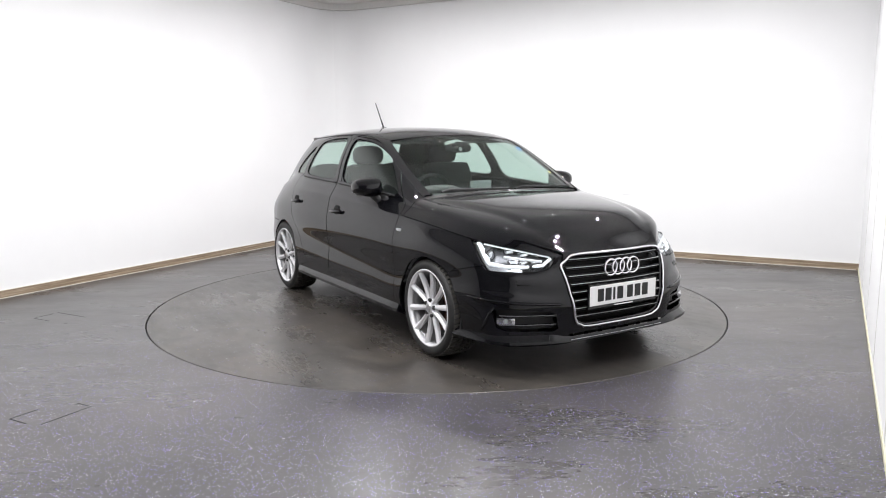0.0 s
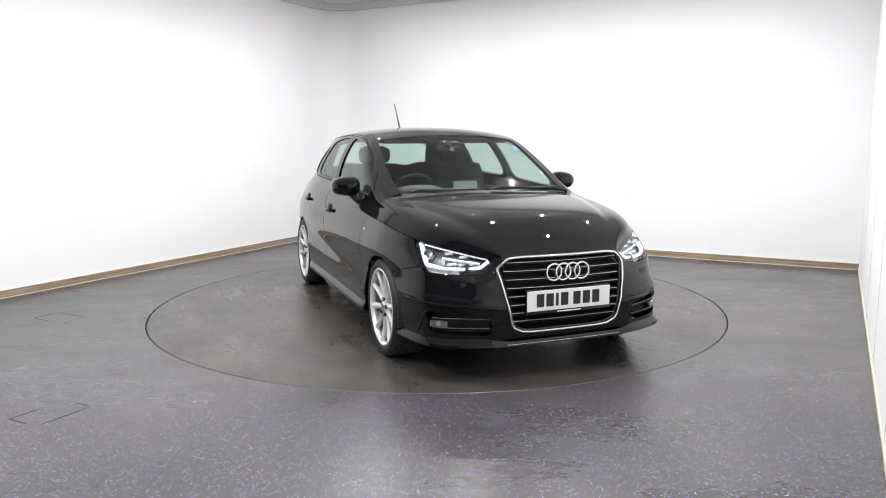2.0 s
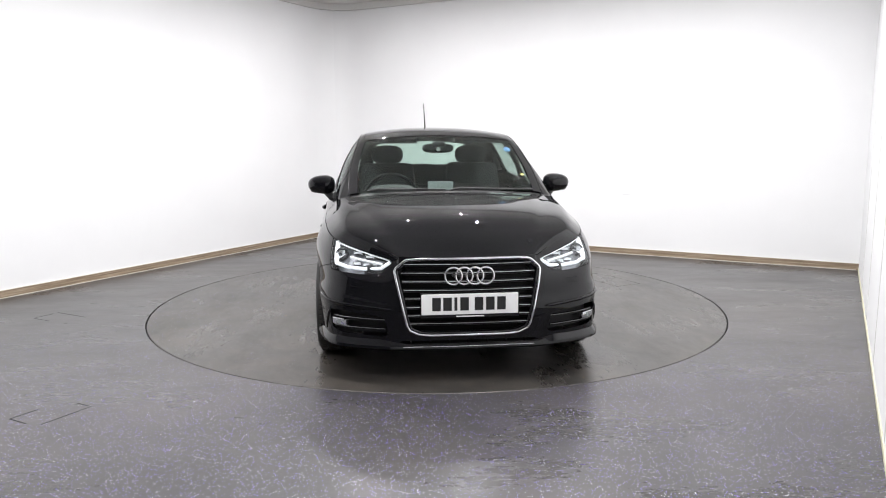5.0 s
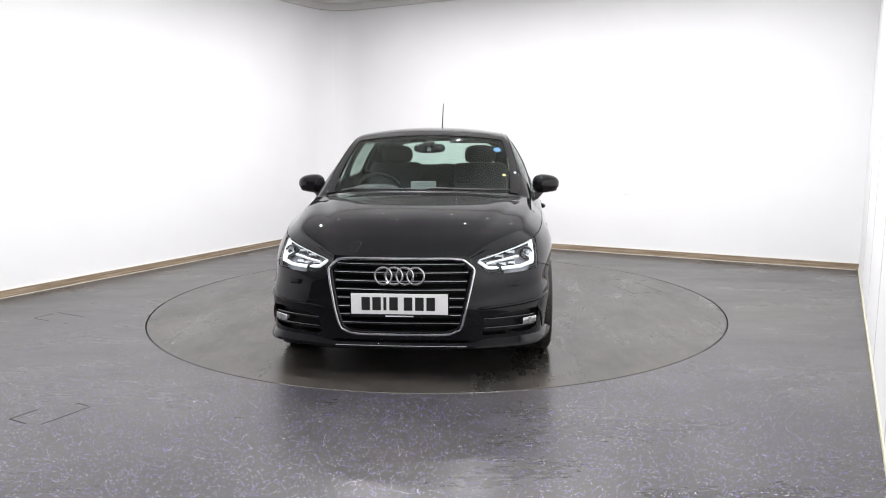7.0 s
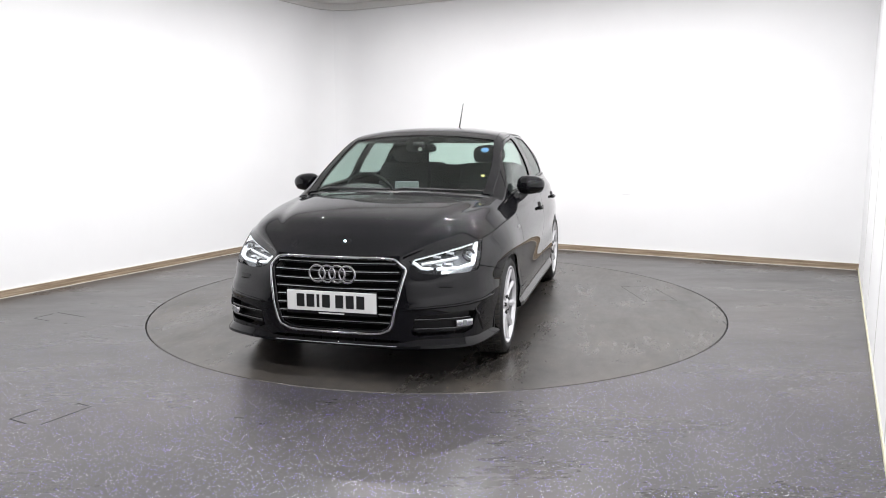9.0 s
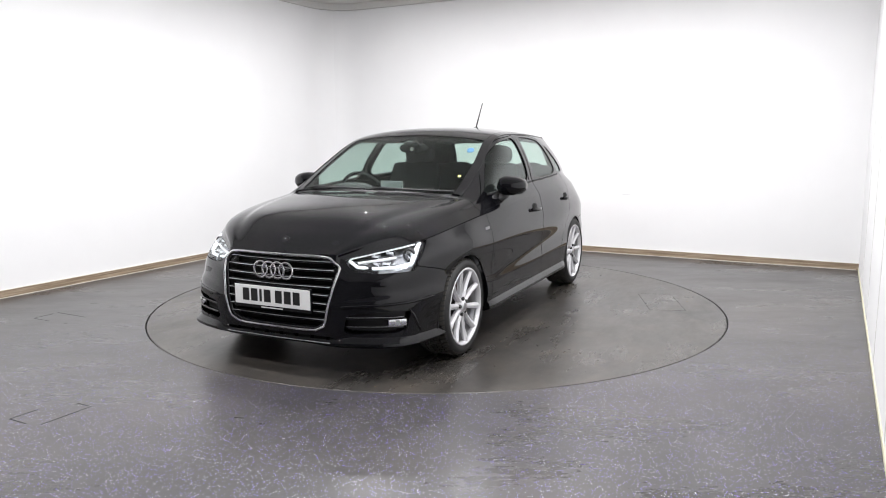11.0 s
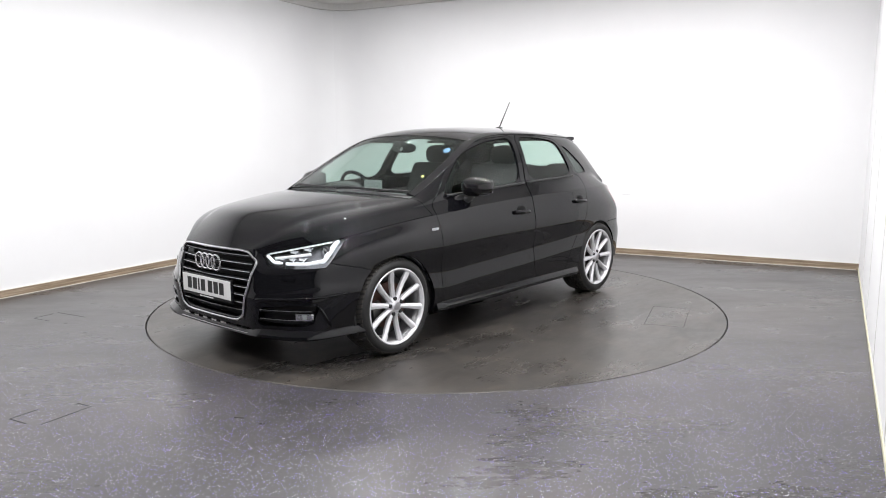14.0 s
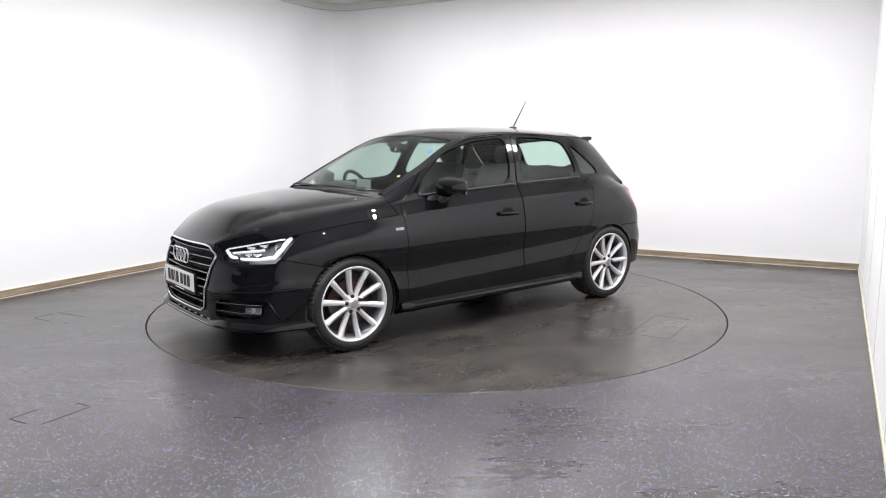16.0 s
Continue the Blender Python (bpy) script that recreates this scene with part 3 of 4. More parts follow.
twice("hood", hood, M_PAINT, "gloss black hood with two creases", 0.012)
twice("cowl", cowl, M_BLACK, "matt black plastic cowl", 0.006, -0.012)
WINDSCREEN = twice("windshield", screen, M_GLASS, "green tinted windshield", 0.004, -0.003)
REAR_GLASS = twice("rear_window", back, M_GLASS, "green tinted rear window", 0.004, -0.003)
twice("roof", roof, M_PAINT, "", 0.012)
pair("pillar_frame", up, M_PAINT, "", 0.02)
pair("fender", fender, M_PAINT, "", 0.014)
pair("rear_quarter_panel", quarter, M_PAINT, "", 0.014)
BUMPER = twice("front_bumper", bumper, M_PAINT, "", 0.012)
twice("rear_bumper", bumper_rear, M_PAINT, "", 0.012)
pair("sill", skirt, M_PAINT, "", 0.02)
pair("tail_light", tail, M_RED, "red tail light lens", 0.012)
pair("tail_light_backing", tail, M_BLACK, "", 0.01, -0.016)
DOORS = []
for s, flip in ((1, lambda k: k), (-1, mirror)):
    d = panel("front_door", flip(join(dfu, dfl)), M_PAINT, None, "", 0.02)
    panel("door_glass", flip(gf), M_GLASS, d, "green tinted door glass", 0.004, -0.006).visible_shadow = False
    r = panel("rear_door", flip(join(dru, drl)), M_PAINT, None, "", 0.02)
    panel("door_glass", flip(gr), M_GLASS, r, "green tinted door glass", 0.004, -0.006).visible_shadow = False
    panel("quarter_window", flip(qg), M_GLASS, None, "green tinted quarter window", 0.004, -0.006).visible_shadow = False
    panel("pillar_trim", flip(qg), M_FABRIC, None, "dark inner pillar trim", 0.004, -0.013)
    DOORS.append((s, d, r))
for o in (WINDSCREEN, REAR_GLASS):
    o.visible_shadow = False

# surface lookups
NOSE = LOWER[0][(LOWER[0][:, X] > 1.2) & (LOWER[0][:, V] < 7.05)]
FLANK = np.vstack([LOWER[0][LOWER[0][:, V] < 7.05], UPPER[0][UPPER[0][:, V] > 1]])
SCREEN = UPPER[0][(UPPER[0][:, U] > 3.9) & (UPPER[0][:, U] < 6.1) & (UPPER[0][:, V] < 1)]


def near(P, i, j, a, b, k):
    d = (P[:, i] - a) ** 2 + (P[:, j] - b) ** 2
    n = np.argsort(d)[:5]
    w = 1 / (d[n] + 1e-7)
    return float((P[n, k] * w).sum() / w.sum())


def nose_x(y, z):
    return near(NOSE, Y, Z, abs(y), z, X)


def flank_y(x, z):
    return near(FLANK, X, Z, x, z, Y)


def on_nose(y, z, out=0.0):
    return (nose_x(y, z) + out, y, z)


def dense(path, step=0.03, closed=False):
    out = []
    for p, q in zip(path, path[1:] + (path[:1] if closed else [])):
        n = max(1, int(math.hypot(q[0] - p[0], q[1] - p[1]) / step))
        out += [(p[0] + (q[0] - p[0]) * k / n, p[1] + (q[1] - p[1]) * k / n) for k in range(n)]
    return out if closed else out + [path[-1]]


def strip(points, width, height, bm=None, axis=2):
    """A flat bar with a rounded section along points: width along the given axis, height out of the surface."""
    bm = bm or bmesh.new()
    rows = []
    for p in points:
        p = Vector(p)
        row = []
        for a, b in ((-0.5, -0.5), (-0.5, 0.2), (-0.28, 0.5), (0.28, 0.5), (0.5, 0.2), (0.5, -0.5)):
            q = p.copy()
            q[axis] += a * width
            q[0] += b * height
            row.append(bm.verts.new(q))
        rows.append(row)
    for a, b in zip(rows, rows[1:]):
        for k in range(6):
            bm.faces.new((a[k], a[(k + 1) % 6], b[(k + 1) % 6], b[k]))
    bm.faces.new(rows[0])
    bm.faces.new(rows[-1][::-1])
    return bm


# ---- nose: grille, badge, plate, lamps
def grille_parts():
    g = twice("grille", grille, M_SLAT, "black radiator grille with chrome surround", 0.004, -0.06)
    half = soften(GRILLE, 0.12, 2)
    half = [p for p in half if p[0] > 0.0]
    half.sort(key=lambda p: math.atan2(p[1] - 0.47, p[0]))
    loop = dense(half + [(-y, z) for y, z in half[::-1]], 0.025, True)
    part("grille_frame", tube([on_nose(y, z, 0.006) for y, z in loop], 0.0075, 8, True), M_CHROME, g, "polished chrome grille frame", "all")
    part("grille_rim", tube([on_nose(y * 0.972, 0.475 + (z - 0.475) * 0.968, -0.012) for y, z in loop], 0.012, 6, True), M_GLOSSBLACK, g, "", "all")
    for k in range(8):
        z = 0.648 - 0.0455 * k
        w = 0.365 if z > 0.6 else 0.315 + (z - 0.275) * 0.155
        ys = [w * (i / 9 - 1) for i in range(19)]
        pts = [on_nose(y, z, -0.022) for y in ys]
        slat = part("slat", strip(pts, 0.016, 0.03), M_SLAT, g, "", True)
        part("slat_edge", strip([(x + 0.0165, y, z + 0.005) for x, y, z in pts], 0.0028, 0.004), M_STRIP, slat, "thin satin edge strip", True)
    # four linked rings, plain shapes
    bm = bmesh.new()
    for y in (-0.087, -0.029, 0.029, 0.087):
        tube([(nose_x(0, 0.595) + 0.014, y + 0.0455 * math.cos(a), 0.595 + 0.0455 * math.sin(a)) for a in [2 * math.pi * i / 40 for i in range(40)]], 0.0068, 8, True, bm)
    part("badge", bm, M_CHROME, g, "chrome ring badge", "all")
    part("badge_mount", box(1.955, nose_x(0, 0.595) + 0.008, -0.09, 0.09, 0.589, 0.601), M_BLACK, g)
    # number plate with plain bars for its writing
    x = nose_x(0.0, 0.44) + 0.012
    plate = part("number_plate", box(x, x + 0.008, -0.262, 0.262, 0.390, 0.503, 0.003), M_WHITEPLATE, g, "white number plate with black bars")
    for y, w in ((-0.181, 0.046), (-0.122, 0.046), (-0.077, 0.016), (-0.030, 0.046), (0.048, 0.046), (0.109, 0.046), (0.170, 0.046)):
        part("bar", box(x + 0.0075, x + 0.0092, y - w / 2, y + w / 2, 0.412, 0.484), M_INK, plate)
    part("plate_surround", box(x - 0.015, x + 0.006, -0.268, 0.268, 0.372, 0.508, 0.004), M_GLOSSBLACK, g)
    part("dealer_bar", box(x + 0.005, x + 0.0075, -0.075, 0.075, 0.377, 0.383), M_WHITEPLATE, plate, "small white writing bar")
    # lower intake below the plate
    low_g = twice("lower_grille", lip, M_BLACK, "black lower intake", 0.004, -0.05)
    part("intake_backing", box(1.78, 1.905, -0.44, 0.44, 0.192, 0.258, 0.01), M_SLAT, low_g)
    for k in range(7):
        y = -0.315 + 0.105 * k
        part("fin", box(nose_x(y, 0.22) - 0.047, nose_x(y, 0.22) - 0.022, y - 0.004, y + 0.004, 0.203, 0.238), M_GLOSSBLACK, low_g)
    ys = [-0.36 + 0.045 * k for k in range(17)]
    part("lip_strip", strip([(nose_x(y, 0.235) + 0.0125, y, 0.2075) for y in ys], 0.0025, 0.004), M_STRIP, low_g, "satin grey lip strip", True)
    # front splitter: a thin lip that widens into an upswept wing at each corner
    bm = bmesh.new()
    rows = []
    for k in range(67):
        y = -0.825 + 1.65 * k / 66
        w = min(1.0, max(0.0, (abs(y) - 0.33) / 0.16))
        w = w * w * (3 - 2 * w)
        x = nose_x(y, 0.235)
        d = Vector((1, 0.9 * (y / 0.83) ** 3, 0)).normalized()
        prof = ((-0.004, 0.222 + 0.028 * w), (0.010 + 0.020 * w, 0.206 + 0.010 * w), (0.012 + 0.020 * w, 0.196 + 0.006 * w), (-0.02, 0.190))
        rows.append([bm.verts.new((x + o * d.x, y + o * d.y, z)) for o, z in prof])
    for a, b in zip(rows, rows[1:]):
        for i in range(4):
            bm.faces.new((a[i], a[(i + 1) % 4], b[(i + 1) % 4], b[i]))
    bm.faces.new(rows[0])
    bm.faces.new(rows[-1][::-1])
    part("splitter", bm, M_PAINT, BUMPER, "gloss black splitter", True)


def lamp_side(s):
    flip = (lambda k: k) if s > 0 else mirror
    h = panel("headlight", flip(head), M_HOUSING, None, "lit headlight with white light guides", 0.006, -0.055)
    panel("headlight_lens", flip(head), M_LENS, h, "clear lens cover", 0.003, -0.001).visible_shadow = False

    def P(y, z, out=-0.02):
        x, y, z = on_nose(s * y, z, 0)
        return (x + out, y - s * 0.3 * abs(out), z)
    def E(z, inset=0.022):
        x = 1.553 + (0.752 - z) * 1.05 + inset
        return (x - 0.012, s * (flank_y(x, z) - 0.016), z)
    inner = [P(y, z) for y, z in dense([(0.425, 0.655), (0.474, 0.621), (0.56, 0.613), (0.66, 0.616)], 0.02)]
    guide = inner + [E(0.630, 0.03), E(0.645, 0.03), E(0.67, 0.03), E(0.695, 0.03), E(0.72, 0.028), E(0.735, 0.024)]
    part("light_guide", tube(guide, [0.0095] * len(inner) + [0.012, 0.014, 0.0145, 0.0145, 0.013, 0.010], 10), M_DRL, h, "lit white light guide", "all")
    upper = dense([(0.43, 0.664), (0.55, 0.692), (0.65, 0.716), (0.70, 0.73)], 0.02)
    part("top_guide", tube([P(y, z, -0.014) for y, z in upper], 0.0045, 6), M_DRL, h, "lit white light guide", "all")
    part("middle_guide", tube([P(y, z, -0.024) for y, z in dense([(0.47, 0.640), (0.56, 0.652), (0.645, 0.665)], 0.02)], 0.008, 6), M_BEAM, h, "", "all")
    # stepped silver reflector blocks, each with a lit face and a dark slot below it
    for y, z, w in ((0.495, 0.628, 0.022), (0.548, 0.629, 0.022), (0.601, 0.632, 0.022), (0.53, 0.668, 0.026), (0.594, 0.684, 0.026)):
        x0 = nose_x(y, z) - 0.057
        m = part("lamp_module", box(x0 - 0.02, x0 + 0.018, s * y - w, s * y + w, z - 0.010, z + 0.013, 0.004), M_CHROME, h, "", True)
        part("lamp_chip", box(x0 + 0.0175, x0 + 0.0205, s * y - w * 0.8, s * y + w * 0.8, z - 0.001, z + 0.010), M_BEAM, m)
        part("lamp_slot", box(x0 + 0.0165, x0 + 0.0195, s * y - w * 0.9, s * y + w * 0.7, z - 0.009, z - 0.003), M_BEZEL, m)
    part("projector_bezel", lathe([(0.03, 0.004), (0.037, 0.002), (0.039, -0.02), (0.03, -0.02)], 28, True, Matrix.Translation((nose_x(0.685, 0.67) - 0.05, s * 0.685, 0.672)) @ pose(0, 0, 0, 0, 90, 0)), M_BEZEL, h, "dark bezel round the projector", "all")
    part("projector", lathe([(0.0, 0.012), (0.018, 0.010), (0.028, 0.0), (0.03, -0.02), (0.0, -0.02)], 24, False, Matrix.Translation((nose_x(0.685, 0.67) - 0.045, s * 0.685, 0.672)) @ pose(0, 0, 0, 0, 90, 0)), M_CHROME, h, "round chrome projector", "all")
    # fog lamp and intake blades
    f = panel("fog_intake", flip(fog), M_BLACK, None, "black side intake with fog lamp", 0.004, -0.05)
    for z in (0.352, 0.300):
        ys = [0.455 + 0.0275 * k for k in range(11)]
        part("blade", strip([on_nose(s * y, z, -0.014) for y in ys], 0.012, 0.026), M_GLOSSBLACK, f, "", True)
        part("blade_edge", strip([(lambda q: (q[0], q[1], q[2] + 0.006))(on_nose(s * y, z, 0.0)) for y in ys], 0.0032, 0.004), M_BARREL, f, "thin satin strip", True)
    y0, z0 = 0.697, 0.327
    x0 = nose_x(y0, z0)
    ring = part("fog_lamp", box(-0.02, 0.012, -0.052, 0.052, -0.019, 0.019, 0.006, None, Matrix.Translation((x0 - 0.014, s * y0, z0)) @ pose(0, 0, 0, 0, 0, s * 43)), M_CHROME, f, "chrome rectangular fog lamp", True)
    for k in (-1, 0, 1):
        part("fog_lens", box(0.011, 0.014, k * 0.029 - 0.011, k * 0.029 + 0.011, -0.014, 0.014, 0.0, None, Matrix.Translation((x0 - 0.014, s * y0, z0)) @ pose(0, 0, 0, 0, 0, s * 43)), M_LENS if k else M_CARD, ring)
    # bumper blade beside the intake
    path = [(1.785, 0.40), (1.765, 0.36), (1.74, 0.31), (1.71, 0.262)]
    part("bumper_blade", tube([(x, s * (flank_y(x, z) - 0.002), z) for x, z in path], [0.005, 0.010, 0.011, 0.006], 8), M_PAINT, BUMPER, "", "all")
    fold = [on_nose(s * y, 0.415 + 0.05 * (y - 0.42), 0.0) for y in (0.42, 0.45, 0.48, 0.51, 0.54, 0.57, 0.60, 0.63, 0.66)]
    fold += [(x, s * flank_y(x, z), z) for x, z in ((1.86, 0.428), (1.81, 0.432), (1.76, 0.436), (1.70, 0.440), (1.65, 0.443), (1.60, 0.446))]
    part("bumper_fold", tube(fold, [0.003] + [0.009] * (len(fold) - 2) + [0.005], 8), M_PAINT, BUMPER, "", "all")
    # headlight washer lid
    part("washer_lid", box(-0.002, 0.003, -0.045, 0.045, -0.014, 0.014, 0.003, None, Matrix.Translation(on_nose(s * 0.60, 0.535, 0.001)) @ pose(0, 0, 0, 0, -8, s * 26)), M_PAINT, BUMPER, "", True)


grille_parts()
for s in (1, -1):
    lamp_side(s)


# ---- doors: handles, mirrors, trim; fender badges
def ellipsoid(c, r, power=2.6, n=24, bm=None):
    bm = bm or bmesh.new()
    res = bmesh.ops.create_uvsphere(bm, u_segments=n, v_segments=n // 2, radius=1.0)
    for v in res["verts"]:
        q = v.co
        k = (abs(q.x) ** power + abs(q.y) ** power + abs(q.z) ** power) ** (-1 / power)
        v.co = Vector((c[0] + q.x * k * r[0], c[1] + q.y * k * r[1], c[2] + q.z * k * r[2]))
    return bm


def handle(door, s, x, z):
    y = flank_y(x, z)
    cup = part("handle_cup", ellipsoid((x - 0.004, s * (y - 0.004), z - 0.003), (0.056, 0.0095, 0.049), 2.2), M_SLAT, door, "dark handle recess", "all")
    pts = [(x + 0.095 - 0.019 * k, s * (flank_y(x + 0.095 - 0.019 * k, z) + 0.010 + 0.018 * math.sin(math.pi * k / 10) ** 0.5), z + 0.004 - 0.0006 * k) for k in range(11)]
    bm = bmesh.new()
    rows = []
    for p in pts:
        rows.append([bm.verts.new((p[0], p[1] + s * 0.010 * math.cos(a), p[2] + 0.0135 * math.sin(a))) for a in [2 * math.pi * i / 10 for i in range(10)]])
    for a, b in zip(rows, rows[1:]):
        for i in range(10):
            bm.faces.new((a[i], a[(i + 1) % 10], b[(i + 1) % 10], b[i]))
    bm.faces.new(rows[0])
    bm.faces.new(rows[-1][::-1])
    part("door_handle", bm, M_PAINT, door, "gloss black door handle", "all")


def door_mirror(door, s):
    bm = ellipsoid((0, 0, 0), (0.098, 0.098, 0.066), 2.5, 32)
    for v in bm.verts:
        # flat glass side at the back, tapering tip outside
        if v.co.x < -0.045:
            v.co.x = -0.045 + (v.co.x + 0.045) * 0.15
        v.co.z *= 1.0 - 0.14 * (s * v.co.y / 0.098)
        v.co.x += 0.018 * (1 - (s * v.co.y / 0.098)) - 0.018
    bmesh.ops.transform(bm, matrix=pose(0.465, s * 0.862, 0.998, 0, 0, s * 4), verts=bm.verts)
    m = part("mirror_housing", bm, M_PAINT, door, "gloss black mirror housing", "all")
    part("mirror_glass", box(-0.003, 0.0, -0.075, 0.075, -0.045, 0.045, 0.001, None, pose(0.406, s * 0.862, 0.998, 0, 0, s * 4)), M_CHROME, m, "mirror glass")
    ys = [0.79 + 0.016 * k for k in range(10)]
    part("turn_signal", tube([(0.553 - 3.2 * (y - 0.84) ** 2 - 0.002, s * y, 0.990 - 0.004) for y in ys], 0.005, 6), M_GLOSSBLACK, m, "dark turn signal strip", "all")
    part("mirror_lower", ellipsoid((0.463, s * 0.855, 0.958), (0.06, 0.088, 0.022)), M_BLACK, m, "matt black lower cover", "all")
    part("mirror_arm", tube([(0.50, s * 0.755, 0.895), (0.495, s * 0.79, 0.91), (0.475, s * 0.825, 0.945)], [0.034, 0.028, 0.026], 10), M_BLACK, m, "matt black mirror arm", "all")
    part("mirror_foot", ellipsoid((0.52, s * 0.765, 0.905), (0.085, 0.018, 0.04)), M_BLACK, door, "matt black mirror foot", "all")


def trim_line(door, s, path, name, mat, r, out):
    part(name, tube([(x, s * (flank_y(x, z) + out), z) for x, z in path], r, 6), mat, door, "", "all")


for s, fd, rd in DOORS:
    handle(fd, s, -0.06, 0.788)
    handle(rd, s, -0.90, 0.812)
    door_mirror(fd, s)
    belt_f = [(0.66 - 0.0435 * k, 0.958 + 0.0022 * k - 0.012) for k in range(21)]
    belt_r = [(-0.25 - 0.036 * k, 0.992 + 0.0011 * k) for k in range(20)]
    trim_line(fd, s, belt_f, "belt_seal", M_BLACK, 0.008, 0.002)
    trim_line(rd, s, belt_r, "belt_seal", M_BLACK, 0.008, 0.002)
    # black pillar covers
    for door, x0, x1, lean in ((fd, -0.170, -0.219, 0.085), (rd, -0.236, -0.280, 0.082)):
        bm = bmesh.new()
        rows = []
        for k in range(8):
            z = 1.005 + 0.31 * k / 7
            dx = -lean * k / 7
            rows.append([bm.verts.new((x + dx, s * (flank_y(x + dx, z) + o), z)) for x, o in ((x0, -0.004), (x0, 0.003), (x1, 0.003), (x1, -0.004))])
        for a, b in zip(rows, rows[1:]):
            for i in range(4):
                bm.faces.new((a[i], a[(i + 1) % 4], b[(i + 1) % 4], b[i]))
        bm.faces.new(rows[0])
        bm.faces.new(rows[-1][::-1])
        part("pillar_cover", bm, M_GLOSSBLACK, door, "gloss black pillar cover")
    # fender badge as a plain shape
    y = flank_y(0.885, 0.748)
    part("fender_badge", box(0.855, 0.918, s * y - 0.003, s * y + 0.003, 0.739, 0.757, 0.001), M_SATIN, CAR, "small plain silver fender badge")


# ---- wheels
def wheel_mesh_tyre():
    prof = [(0.232, -0.006), (0.241, 0.001), (0.254, 0.006), (0.268, 0.0065), (0.281, 0.001), (0.289, -0.010), (0.2925, -0.026), (0.2925, -0.19), (0.289, -0.204), (0.268, -0.216), (0.25, -0.214), (0.232, -0.205)]
    return lathe(prof, 96)


def tread(n=62):
    bm = bmesh.new()
    cols = [(-0.010, -0.048), (-0.058, -0.088), (-0.096, -0.120), (-0.128, -0.158), (-0.168, -0.204)]
    for k in range(n):
        for j, (h0, h1) in enumerate(cols):
            a0 = 2 * math.pi * (k + 0.5 * (j % 2)) / n
            a1 = a0 + 2 * math.pi / n * 0.66
            skew = 0.03 * (1 if j < 2 else -1 if j > 2 else 0.4)
            vs = []
            for r in (0.290, 0.302):
                for a, h in ((a0, h0), (a1, h0), (a1 + skew, h1), (a0 + skew, h1)):
                    rr = r - (0.007 if (h > -0.02 or h < -0.19) else 0.0)
                    vs.append(bm.verts.new((rr * math.cos(a), rr * math.sin(a), h)))
            for f in ((4, 5, 6, 7), (0, 1, 5, 4), (1, 2, 6, 5), (2, 3, 7, 6), (3, 0, 4, 7)):
                bm.faces.new([vs[i] for i in f])
    return bm


def spoke(angle):
    bm = bmesh.new()
    rows = []
    for r, w, h, d in ((0.026, 0.012, -0.014, 0.024), (0.060, 0.0135, -0.016, 0.030), (0.10, 0.0150, -0.017, 0.030), (0.16, 0.0170, -0.013, 0.028), (0.20, 0.0190, -0.006, 0.024), (0.226, 0.0215, -0.003, 0.020)):
        rows.append([bm.verts.new((r, a * w, h + b)) for a, b in ((-1.0, -d), (-1.0, -0.011), (-0.2, 0.0), (0.2, 0.0), (1.0, -0.011), (1.0, -d))])
    for a, b in zip(rows, rows[1:]):
        for i in range(6):
            bm.faces.new((a[i], a[(i + 1) % 6], b[(i + 1) % 6], b[i]))
    bm.faces.new(rows[0])
    bm.faces.new(rows[-1][::-1])
    bmesh.ops.transform(bm, matrix=Matrix.Rotation(angle, 4, "Z"), verts=bm.verts)
    return bm


